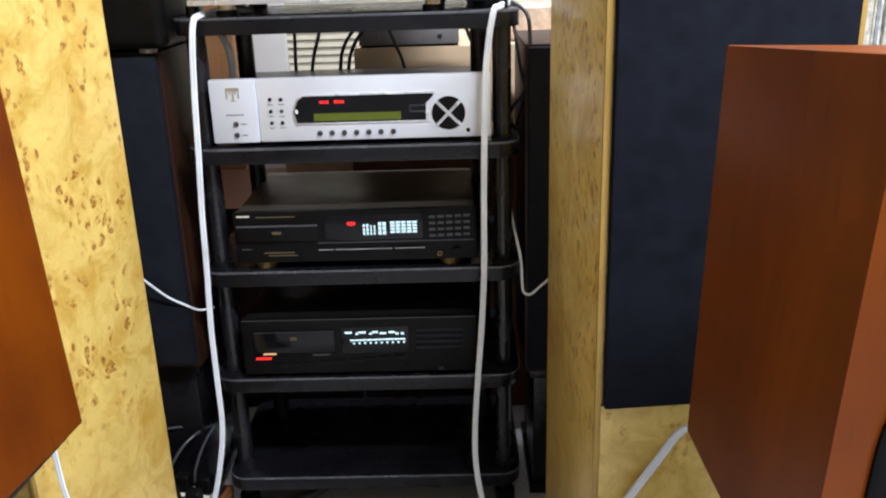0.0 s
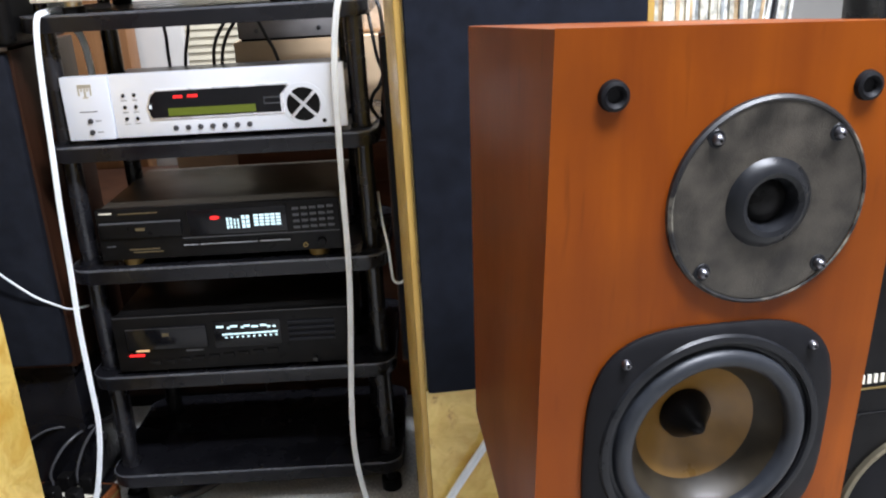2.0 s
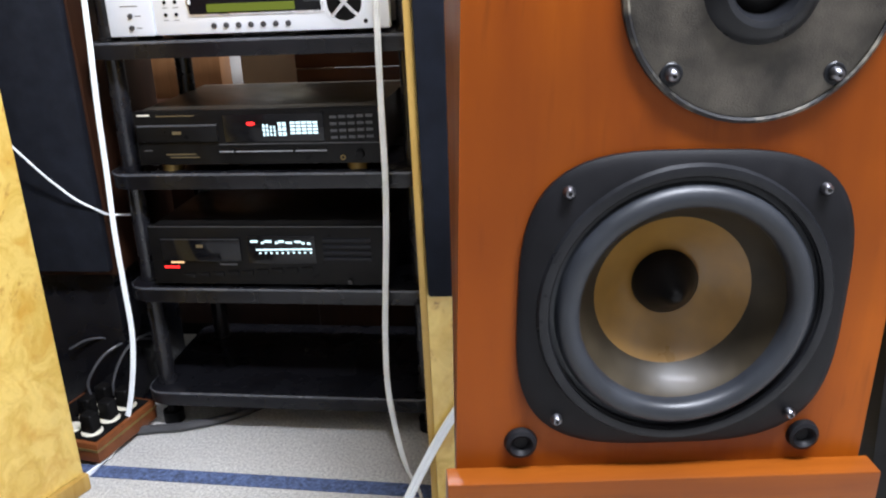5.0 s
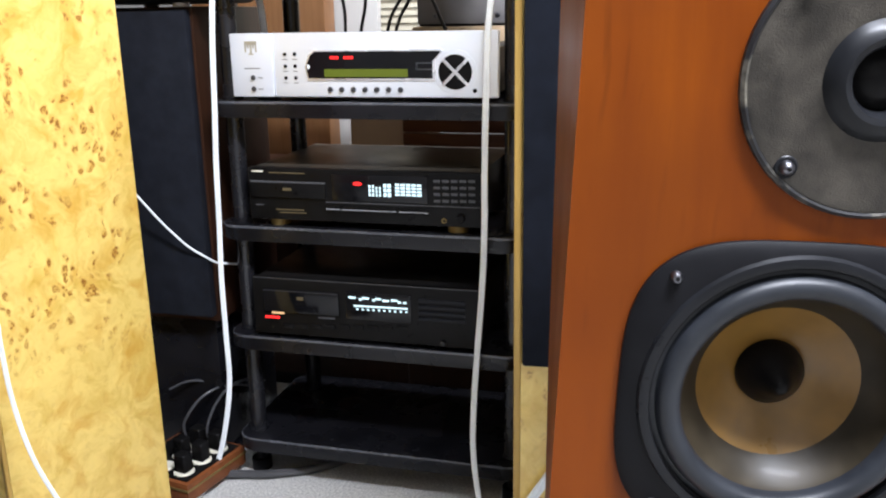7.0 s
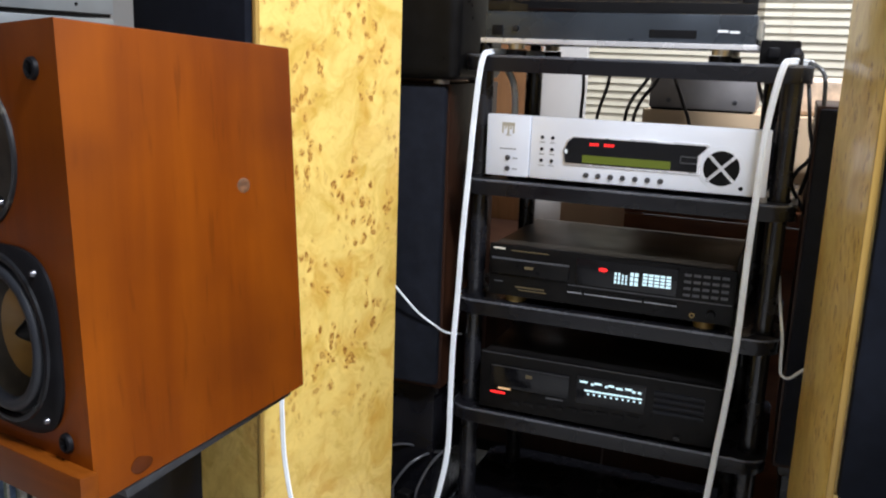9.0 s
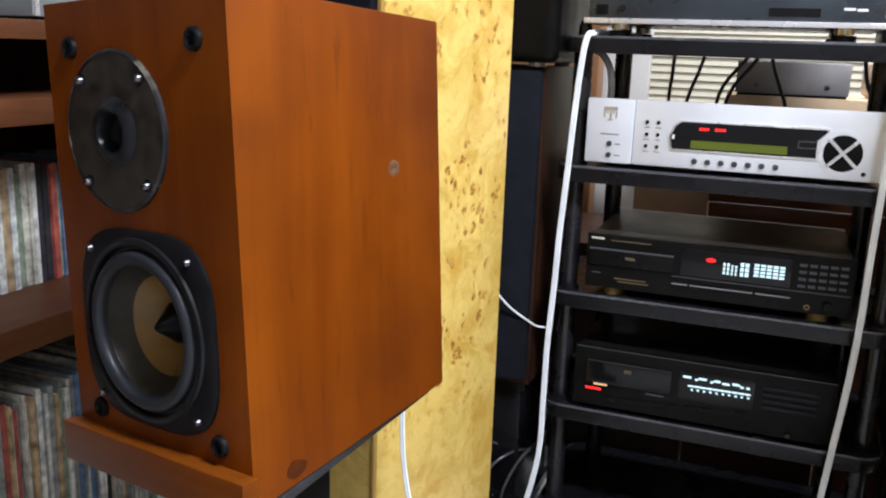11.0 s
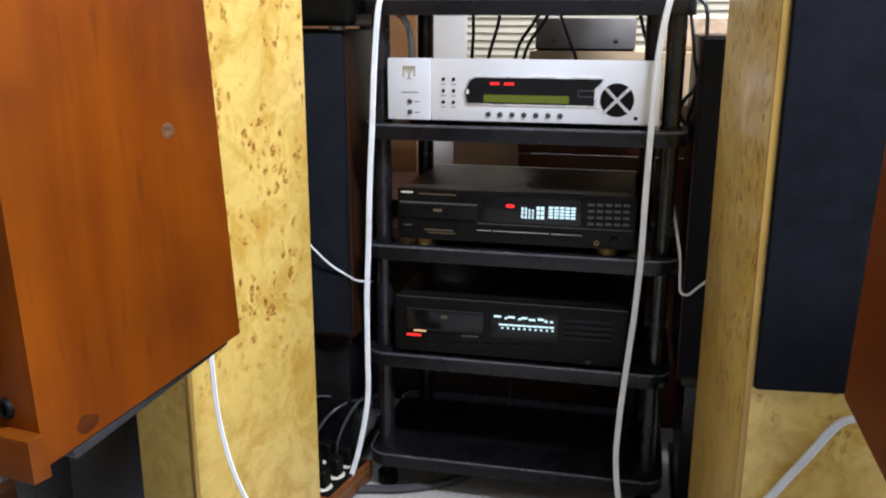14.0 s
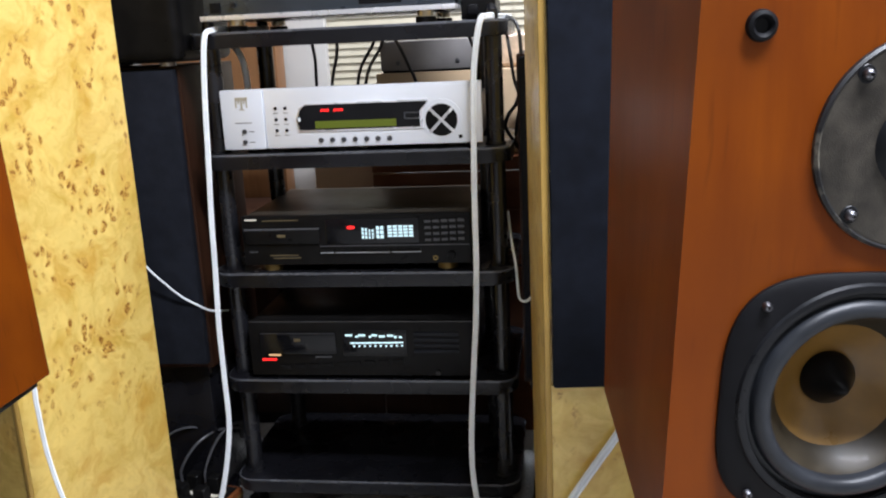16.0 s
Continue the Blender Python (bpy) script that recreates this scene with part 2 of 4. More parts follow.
def outline_prism(bm, pts, y0, y1, bevel=0.0):
    """A flat shape, drawn in x and z, from the front y0 back to y1."""
    front = [bm.verts.new((x, y0, z)) for x, z in pts]
    back = [bm.verts.new((x, y1, z)) for x, z in pts]
    n = len(pts)
    f = bm.faces.new(front)
    bm.faces.new(back[::-1])
    for i in range(n):
        bm.faces.new((front[i], back[i], back[(i + 1) % n], front[(i + 1) % n]))
    bmesh.ops.recalc_face_normals(bm, faces=bm.faces)
    if bevel:
        bmesh.ops.bevel(bm, geom=list(f.edges), offset=bevel, segments=2, affect="EDGES", profile=0.6)
    return bm


def disc_pts(cx, cz, rx, rz, n=32, power=2.0):
    out = []
    for i in range(n):
        a = 2 * math.pi * i / n
        c, s = math.cos(a), math.sin(a)
        out.append((cx + rx * math.copysign(abs(c) ** (2 / power), c), cz + rz * math.copysign(abs(s) ** (2 / power), s)))
    return out


def lathe(bm, cx, cz, y, profile, n=40):
    """Turns a profile of (radius, depth) about an axis along y; depth counts back from y."""
    rings = []
    for r, d in profile:
        if r < 1e-6:
            rings.append([bm.verts.new((cx, y + d, cz))])
        else:
            rings.append([bm.verts.new((cx + r * math.cos(2 * math.pi * i / n), y + d, cz + r * math.sin(2 * math.pi * i / n))) for i in range(n)])
    for a, b in zip(rings, rings[1:]):
        for i in range(n):
            j = (i + 1) % n
            if len(a) == 1:
                bm.faces.new((a[0], b[i], b[j]))
            elif len(b) == 1:
                bm.faces.new((a[i], a[j], b[0]))
            else:
                bm.faces.new((a[i], a[j], b[j], b[i]))
    bmesh.ops.recalc_face_normals(bm, faces=bm.faces)
    return bm


def post(bm, x, y, z0, z1, r, n=20, r2=None):
    m = Matrix.Translation((x, y, (z0 + z1) / 2))
    bmesh.ops.create_cone(bm, cap_ends=True, segments=n, radius1=r, radius2=r if r2 is None else r2, depth=z1 - z0, matrix=m)
    return bm


def smooth_path(pts, per=8):
    """A Catmull-Rom line through the points."""
    p = [Vector(a) for a in pts]
    p = [2 * p[0] - p[1], *p, 2 * p[-1] - p[-2]]
    out = []
    for i in range(1, len(p) - 2):
        for k in range(per):
            t = k / per
            a, b, c, d = p[i - 1], p[i], p[i + 1], p[i + 2]
            out.append(0.5 * (2 * b + (c - a) * t + (2 * a - 5 * b + 4 * c - d) * t * t + (3 * b - a - 3 * c + d) * t ** 3))
    out.append(p[-2])
    return out


def tube(bm, pts, r, n=8, wide=1.0, per=8, twin=False):
    """A cable along the points; wide flattens it, twin draws two cores side by side."""
    line = smooth_path(pts, per)
    offsets = (-r * 0.95, r * 0.95) if twin else (0.0,)
    for off in offsets:
        rings = []
        for i, q in enumerate(line):
            d = (line[min(i + 1, len(line) - 1)] - line[max(i - 1, 0)]).normalized()
            side = d.cross(Vector((0, 1, 0)))
            side = side.normalized() if side.length > 0.05 else Vector((1, 0, 0))
            up = side.cross(d).normalized()
            rings.append([bm.verts.new(q + side * (off + r * wide * math.cos(2 * math.pi * k / n)) + up * r * math.sin(2 * math.pi * k / n)) for k in range(n)])
        for a, b in zip(rings, rings[1:]):
            for k in range(n):
                bm.faces.new((a[k], a[(k + 1) % n], b[(k + 1) % n], b[k]))
        bm.faces.new(rings[0])
        bm.faces.new(rings[-1])
    bmesh.ops.recalc_face_normals(bm, faces=bm.faces)
    return bm


def mesh_object(name, bm, material, smooth=True):
    me = bpy.data.meshes.new(name)
    bm.to_mesh(me)
    bm.free()
    me.materials.append(material)
    if smooth:
        me.shade_smooth()
        me.set_sharp_from_angle(angle=radians(35))
    return new(name, me)


def part(name, bm, material, parent, label="", smooth=True):
    ob = mesh_object(name, bm, material, smooth)
    ob.parent = parent
    if label:
        tagged(ob, label)
    return ob


def thing(name, m, label, category, group="", kind=""):
    ob = new(name)
    ob.empty_display_size = 0.05
    ob.matrix_world = m
    return tagged(ob, label, category, group, kind)


def solid(name, bm, material, label, category, group="", kind="", m=None):
    ob = mesh_object(name, bm, material)
    if m is not None:
        ob.matrix_world = m
    return tagged(ob, label, category, group, kind)

# ---- room shell ----
X0, X1, Y0, Y1, TOP = -2.0, 2.2, -1.8, 2.74, 2.45


def structure(name, bm, material, label, category, m=None):
    return solid(name, bm, material, label, category, kind="structure", m=m)


structure("floor", boxed(X0, X1, Y0, Y1, -0.08, 0.0), CARPET, "grey speckled loop carpet on the floor", "floor")
structure("floor_band", boxed(-0.9, 0.9, -0.024, 0.008, -0.004, 0.0025), BLUE_TAPE, "dark blue woven stripe across the grey carpet", "carpet stripe", pose(-0.055, 1.070, 0, 0, 0, -1.5))
structure("ceiling", boxed(X0, X1, Y0, Y1, TOP, TOP + 0.1), CEILING_PAINT, "plain off-white painted ceiling", "ceiling")
structure("wall_west", boxed(X0 - 0.12, X0, Y0, Y1, 0, TOP), WALL_PAINT, "unseen wall, warm grey kept dark to cut bounce", "wall")
structure("wall_east", boxed(X1, X1 + 0.12, Y0, Y1, 0, TOP), WALL_PAINT, "unseen wall, warm grey kept dark to cut bounce", "wall")
structure("wall_south", boxed(X0 - 0.12, X1 + 0.12, Y0 - 0.12, Y0, 0, TOP), WALL_PAINT, "unseen wall, warm grey kept dark to cut bounce", "wall")
wn = boxed(X0 - 0.12, X1 + 0.12, Y1, Y1 + 0.14, 0, 0.55)
box(wn, X0 - 0.12, X1 + 0.12, Y1, Y1 + 0.14, 1.75, TOP)
box(wn, X0 - 0.12, -0.85, Y1, Y1 + 0.14, 0.55, 1.75)
box(wn, 0.75, X1 + 0.12, Y1, Y1 + 0.14, 0.55, 1.75)
structure("wall_north", wn, WALL_PAINT, "warm grey wall with a window opening behind blinds", "wall")

# ---- equipment rack ----
SHELF_Z = (0.070, 0.274, 0.477, 0.690, 0.896)
rack = thing("equipment_rack", pose(0, 1.2, 0), "black five-tier equipment rack with round tubular posts", "rack")


def shelf_outline(w, d, r, n=6):
    pts = []
    for cx, cy, a0 in ((w - r, r, -90), (w - r, d - r, 0), (-w + r, d - r, 90), (-w + r, r, 180)):
        for k in range(n + 1):
            a = radians(a0 + 90 * k / n)
            pts.append((cx + r * math.cos(a), cy + r * math.sin(a)))
    return pts


def shelf_mesh(z):
    bm = bmesh.new()
    ring = shelf_outline(0.272, 0.30, 0.035)
    low = [bm.verts.new((x, y, z - 0.013)) for x, y in ring]
    high = [bm.verts.new((x, y, z + 0.013)) for x, y in ring]
    top = bm.faces.new(high)
    bot = bm.faces.new(low[::-1])
    n = len(ring)
    for i in range(n):
        bm.faces.new((low[i], low[(i + 1) % n], high[(i + 1) % n], high[i]))
    bmesh.ops.bevel(bm, geom=list(top.edges) + list(bot.edges), offset=0.004, segments=2, affect="EDGES", profile=0.6)
    return bm


# Lighter than the shelf: the edge's glossy highlight is put into this colour.
EDGE_HIGHLIGHT = plain("edge_highlight_grey", (0.11, 0.115, 0.13), 0.25, 0.3, 0.3, 14, 0.05)


def edge_highlight(z):
    """A thin half-round bead following the shelf's outline, added as its edge highlight."""
    bm = bmesh.new()
    rows = []
    for grow, dz in ((-0.001, 0.0022), (0.0008, 0.0018), (0.0014, 0.0), (0.0008, -0.0018), (-0.001, -0.0022)):
        rows.append([bm.verts.new((x, y, z + dz)) for x, y in shelf_outline(0.272 + grow, 0.30 + grow, 0.035 + grow)])
        bmesh.ops.translate(bm, verts=rows[-1], vec=(0, -grow * 0.5, 0))
    n = len(rows[0])
    for a, b in zip(rows, rows[1:]):
        for i in range(n):
            bm.faces.new((a[i], b[i], b[(i + 1) % n], a[(i + 1) % n]))
    bmesh.ops.recalc_face_normals(bm, faces=bm.faces)
    return bm


for z in SHELF_Z:
    board = part("shelf", shelf_mesh(z), BLACK_SHELF, rack)
    part("edge_highlight", edge_highlight(z + 0.0115), EDGE_HIGHLIGHT, board, "thin grey bead added as the edge's highlight")
for px, py in ((-0.245, 0.045), (0.245, 0.045), (-0.213, 0.235), (0.213, 0.235)):
    for za, zb in zip(SHELF_Z, SHELF_Z[1:]):
        bm = post(bmesh.new(), px, py, za + 0.013, zb - 0.013, 0.0155)
        post(bm, px, py, za + 0.013, za + 0.018, 0.018)
        part("post", bm, BLACK_TUBE, rack)
    part("finial", post(post(bmesh.new(), px, py, 0.909, 0.925, 0.011), px, py, 0.925, 0.935, 0.011, 20, 0.005), BLACK_TUBE, rack)
    bm = post(bmesh.new(), px, py, 0.0, 0.022, 0.019)
    post(bm, px, py, 0.022, 0.057, 0.010)
    part("foot", bm, RUBBER, rack, "round black levelling foot")


# ---- receiver ----
def flat_disc(cx, cz, r, y, depth=0.002, n=24):
    return lathe(bmesh.new(), cx, cz, y, [(0, -depth), (r * 0.85, -depth), (r, -depth * 0.5), (r, 0.0005)], n)


receiver = thing("receiver", pose(-0.2255, 1.215, 0.7035), "silver home theatre receiver with a lit green display", "receiver")
S = 0.451 / 1450.0           # panel grid: 1450 units across
CY = 0.1095


def gx(a):
    return (a - 35) * S


def gz(b, a=700):
    return CY - (b - 66 - (a - 35) * 0.012) * S * 1.04


part("case", boxed(0.008, 0.443, 0.012, 0.30, 0.011, 0.083, 0.002), BLACK_METAL, receiver, "black sheet metal cover")
bm = boxed(0.0, 0.0755, -0.003, 0.014, 0.007, CY, 0.0025)
part("side_panel", bm, SILVER, receiver)
KEY_METAL = plain("dark_key_metal", (0.07, 0.07, 0.075), 0.4, 0.5)
part("front_panel", boxed(0.0762, 0.451, 0.0, 0.014, 0.007, CY, 0.0025), SILVER, receiver)
for fx, fy in ((0.05, 0.03), (0.40, 0.03), (0.05, 0.27), (0.40, 0.27)):
    part("foot", post(bmesh.new(), fx, fy, 0.0, 0.012, 0.02), RUBBER, receiver)
# display surround and window
z_lo, z_hi = gz(306), gz(158)
pts = [(gx(470), z_lo), (gx(1165), z_lo), (gx(1165), gz(200)), (gx(1200), gz(170)), (gx(1195), z_hi), (gx(510), z_hi), (gx(478), gz(185)), (gx(458), gz(240))]
part("display_rim", outline_prism(bmesh.new(), pts, -0.0025, 0.004, 0.001), SILVER_TRIM, receiver)
z_lo, z_hi = gz(297), gz(166)
pts = [(gx(478), z_lo), (gx(1150), z_lo), (gx(1150), gz(215)), (gx(1187), gz(178)), (gx(1187), z_hi), (gx(515), z_hi), (gx(487), gz(190)), (gx(466), gz(240))]
win = part("display_window", outline_prism(bmesh.new(), pts, -0.0034, 0.004), GLOSS_BLACK, receiver)
part("green_strip", boxed(gx(568), gx(1020), -0.0042, -0.003, gz(290), gz(252)), GREEN_GLOW, win, "olive green lit strip")
for a, b in ((602, 652), (676, 732)):
    n = 3
    for k in range(n):
        w = (b - a) / n
        part("segment", boxed(gx(a + k * w + 1), gx(a + (k + 1) * w - 3), -0.0042, -0.003, gz(203), gz(189)), RED_GLOW, win, "red lit segment")
for x0, x1, z0, z1 in ((1065, 1150, 256, 251), (1065, 1150, 226, 221), (1065, 1069, 256, 221)):
    part("print_bar", boxed(gx(x0), gx(x1), -0.0042, -0.003, gz(z0), gz(z1)), DIM_GREY, win)
part("print_bar", boxed(gx(474), gx(486), -0.0042, -0.003, gz(250), gz(230)), WHITE_PVC, win)
# dial
dial = part("dial_rim", flat_disc(gx(1266), gz(271, 1000), 112 * S, 0.0, 0.0016, 40), SILVER, receiver)
part("dial_pad", flat_disc(gx(1266), gz(271, 1000), 87 * S, -0.0012, 0.0014, 40), BLACK_PLASTIC, receiver, "round black four-way pad")
for ang in (45, -45):
    bm = boxed(-92 * S, 92 * S, -0.0034 - ang * 5e-6, -0.0014, -8 * S, 8 * S, 0.0003)
    bmesh.ops.rotate(bm, verts=bm.verts, cent=(0, 0, 0), matrix=Matrix.Rotation(radians(ang), 3, "Y"))
    bmesh.ops.translate(bm, verts=bm.verts, vec=(gx(1266), 0, gz(271, 1000)))
    part("cross_bar", bm, SILVER_TRIM, receiver)
for a in (345, 401):
    for b in (174, 233, 291):
        part("small_button", flat_disc(gx(a), gz(b, 350), 9.5 * S, 0.0), BLACK_PLASTIC, receiver)
        part("print_bar", boxed(gx(a - 14), gx(a + 14), -0.0004, 0.001, gz(b + 27, 350), gz(b + 24, 350)), DIM_GREY, receiver)
for k in range(7):
    part("button", flat_disc(gx(592 + k * 64), gz(349, 350), 14.5 * S, 0.0, 0.003), KEY_METAL, receiver)
for b in (287, 343):
    part("power_button", flat_disc(gx(160), gz(b, 100), 14 * S, -0.003, 0.003), KEY_METAL, receiver)
    part("print_bar", boxed(gx(185), gx(215), -0.0034, -0.002, gz(b + 3, 100), gz(b - 1, 100)), DIM_GREY, receiver)
part("jack", flat_disc(gx(1366), gz(364, 1366), 11 * S, 0.0, 0.001), BLACK_PLASTIC, receiver)
# emblem: two arches over a stem
em = boxed(gx(122), gx(192), -0.0038, -0.002, gz(124, 100), gz(106, 100))
for k, (low, wide) in enumerate(((160, 8), (140, 8), (168, 10), (140, 8), (160, 8))):
    x = gx(122 + k * 15.2)
    box(em, x, x + wide * S, -0.0038, -0.002, gz(low, 100), gz(125, 100))
box(em, gx(142), gx(172), -0.0038, -0.002, gz(173, 100), gz(168.5, 100))
part("emblem", em, plain("pale_gold", (0.50, 0.47, 0.38), 0.4, 0.6), receiver, "small gold-grey emblem")
part("print_bar", boxed(gx(112), gx(205), -0.0034, -0.002, gz(243, 100), gz(239, 100)), DIM_GREY, receiver)

# ---- compact disc player ----
cd = thing("cd_player", pose(-0.210, 1.211, 0.4905), "black compact disc player with pale lit digits", "cd player")
W = 0.409
S2 = W / 1270.0


def cx(a):
    return (a - 100) * S2


def cz(b, a=100):
    return 0.1015 - (b - 165 - 0.024 * (a - 100)) * S2 * 1.06


part("case", boxed(0.004, W - 0.004, 0.012, 0.285, 0.016, 0.100, 0.002), TOP_METAL, cd, "scuffed black metal cover, brown reflection in its colour")
part("front_panel", boxed(0, W, 0.0, 0.014, 0.012, 0.1015, 0.002), BLACK_PLASTIC, cd)
for fx in (0.045, W - 0.045):
    part("foot", lathe(bmesh.new(), 0, 0, 0, [(0, 0), (0.016, 0), (0.018, 0.003), (0.018, 0.014), (0, 0.014)], 20), GOLD, cd, "gold-ringed foot").matrix_local = pose(fx, 0.025, 0.014, -90)
    part("foot", post(bmesh.new(), fx, 0.25, 0.0, 0.017, 0.018), RUBBER, cd)
tray = part("tray", boxed(cx(118), cx(540), -0.004, 0.004, cz(312), cz(236), 0.0012), BLACK_PLASTIC, cd)
part("tray_edge", boxed(cx(118), cx(540), -0.0048, -0.002, cz(238), cz(230)), DIM_GREY, tray)
part("tray_mark", boxed(cx(302), cx(350), -0.0046, -0.003, cz(276), cz(262)), GOLD_PRINT, tray)
part("brand_bar", boxed(cx(122), cx(188), -0.0008, 0.001, cz(188), cz(180)), IVORY, cd)
part("print_bar", boxed(cx(222), cx(425), -0.0008, 0.001, cz(192), cz(187)), GOLD_PRINT, cd)
part("print_bar", boxed(cx(250), cx(410), -0.0008, 0.001, cz(378), cz(372)), GOLD_PRINT, cd)
part("print_bar", boxed(cx(270), cx(425), -0.0008, 0.001, cz(392), cz(387)), GOLD_PRINT, cd)
part("print_bar", boxed(cx(135), cx(180), -0.0008, 0.001, cz(357), cz(352)), DIM_GREY, cd)
win = part("display_window", boxed(cx(575), cx(1090), -0.0015, 0.002, cz(335, 800), cz(205, 800), 0.0008), GLOSS_BLACK, cd)
part("red_light", outline_prism(bmesh.new(), disc_pts(cx(718), cz(246, 718), 24 * S2, 10 * S2, 16), -0.0024, -0.001), RED_GLOW, win, "small red lit mark")
for a, b, zz in ((778, 789, 60), (796, 807, 60), (816, 825, 52), (834, 843, 52), (858, 874, 68), (880, 898, 68)):
    for k in range(3):
        h = zz / 3
        part("segment", boxed(cx(a), cx(b), -0.0024, -0.001, cz(308 - k * h, 830), cz(308 - k * h - h + 5, 830)), WHITE_GLOW, win, "pale lit segment")
for k in range(5):
    a = 921 + k * 29
    for r in range(4):
        part("segment", boxed(cx(a), cx(a + 23), -0.0024, -0.001, cz(305 - r * 16, 990), cz(294 - r * 16, 990)), WHITE_GLOW, win, "pale lit segment")
for r in range(4):
    for k in range(5):
        a = 1123 + k * 45
        part("key", boxed(cx(a), cx(a + 33), -0.002, 0.001, cz(238 + r * 32, a), cz(226 + r * 32, a), 0.0004), DIM_GREY, cd)
part("strip", boxed(cx(540), cx(1360), -0.0016, 0.001, cz(345, 700), cz(341, 700)), DIM_GREY, cd)
for a, b in ((540, 616), (628, 925), (940, 1098)):
    part("bar_key", boxed(cx(a), cx(b), -0.003, 0.001, cz(388, 700), cz(364, 700), 0.0006), BLACK_PLASTIC, cd)
    part("key_edge", boxed(cx(a), cx(b), -0.0038, -0.002, cz(379, 700), cz(374, 700)), plain("grey_edge", (0.28, 0.29, 0.31), 0.4), cd)
part("headphone_jack", lathe(bmesh.new(), cx(1175), cz(424, 1175), 0, [(0, 0.001), (7 * S2, 0.001), (8 * S2, -0.002), (13 * S2, -0.002), (14 * S2, 0.001)], 20), GOLD, cd, "gold headphone socket")
part("volume_knob", flat_disc(cx(1265), cz(410, 1265), 22 * S2, 0.0, 0.008), BLACK_PLASTIC, cd)

# ---- cassette deck ----
deck = thing("cassette_deck", pose(-0.216, 1.206, 0.2875), "black cassette deck with a pale lit level meter", "cassette deck")
W3 = 0.414
S3 = W3 / 1230.0


def dx(a):
    return (a - 95) * S3


def dz(b, a):
    return 0.111 - (b - 40 - 0.057 * (a - 95)) * S3 * 1.08


part("case", boxed(0.004, W3 - 0.004, 0.012, 0.27, 0.006, 0.109, 0.002), BLACK_METAL, deck)
part("front_panel", boxed(0, W3, 0.0, 0.014, 0.006, 0.111, 0.003), BLACK_PLASTIC, deck)
part("top_edge", boxed(0.003, W3 - 0.003, -0.0006, 0.002, 0.1085, 0.1105), plain("soft_edge", (0.03, 0.03, 0.032), 0.4), deck)
for fx, fy in ((0.05, 0.03), (0.36, 0.03), (0.05, 0.24), (0.36, 0.24)):
    part("foot", post(bmesh.new(), fx, fy, -0.0005, 0.007, 0.016), RUBBER, deck)
tray = part("cassette_door", boxed(dx(160), dx(580), -0.004, 0.004, dz(215, 160), dz(100, 160), 0.0015), GLOSS_BLACK, deck)
part("door_line", boxed(dx(165), dx(575), -0.0048, -0.003, dz(107, 160), dz(104, 160)), plain("faint_line", (0.03, 0.03, 0.033), 0.45), tray)
part("door_mark", boxed(dx(350), dx(385), -0.0048, -0.003, dz(158, 350), dz(142, 350)), GOLD_PRINT, tray)
win = part("display_window", boxed(dx(615), dx(965), -0.0015, 0.002, dz(262, 790), dz(125, 790), 0.0008), GLOSS_BLACK, deck)
for a, b, y in ((634, 672, 142), (690, 704, 152), (706, 744, 146), (762, 776, 156), (778, 808, 150), (816, 850, 158), (862, 896, 156), (898, 914, 166), (926, 942, 168)):
    part("segment", boxed(dx(a), dx(b), -0.0024, -0.001, dz(y + 7, a), dz(y - 3, a)), WHITE_GLOW, win, "pale lit segment")
for k in range(10):
    a = 660 + k * 29
    part("segment", boxed(dx(a), dx(a + 27), -0.0024, -0.001, dz(190 + 0.045 * (a - 660), a), dz(182 + 0.045 * (a - 660), a)), WHITE_GLOW, win, "pale lit segment")
    part("segment", boxed(dx(a + 14), dx(a + 25), -0.0024, -0.001, dz(206 + 0.045 * (a - 660), a), dz(198 + 0.045 * (a - 660), a)), WHITE_GLOW, win, "pale lit segment")
part("red_light", boxed(dx(160), dx(240), -0.001, 0.002, dz(254, 200), dz(243, 200)), RED_GLOW, deck, "red lit power mark")
part("amber_light", boxed(dx(200), dx(268), -0.001, 0.002, dz(231, 230), dz(221, 230)), AMBER_GLOW, deck, "pale amber lit mark")
part("print_bar", boxed(dx(460), dx(550), -0.0008, 0.002, dz(255, 500), dz(247, 500)), DIM_GREY, deck)
for k in range(9):
    part("key", boxed(dx(260 + k * 78), dx(318 + k * 78), -0.003, 0.002, dz(306, 260 + k * 78), dz(284, 260 + k * 78), 0.0006), BLACK_PLASTIC, deck)
for k in range(4):
    y = 150 + k * 30
    part("slat", boxed(dx(1005), dx(1245), -0.003, 0.002, dz(y + 17, 1005), dz(y, 1005), 0.0008), plain("slat_grey", (0.009, 0.010, 0.014), 0.4, 0, 0.2, 20, 0, 0, 0.2), deck)
part("knob", flat_disc(dx(1130), dz(366, 1130), 14 * S3, 0.0, 0.006), BLACK_METAL, deck)

# ---- turntable on the top shelf ----
tt = thing("turntable", pose(-0.232, 1.2, 0.909), "dark turntable with a smoked lid and silver bottom trim", "turntable")
W4 = 0.420
part("plinth", boxed(0, W4, 0.0, 0.27, 0.028, 0.070, 0.003), plain("dark_steel_front", (0.055, 0.066, 0.080), 0.28, 0.6, 0.15, 10, 0.1), tt, "blue-black front with brushed sheen")
part("trim", boxed(-0.006, W4 + 0.003, -0.005, 0.27, 0.0195, 0.0275, 0.001), SILVER_TRIM, tt, "thin silver trim strip")
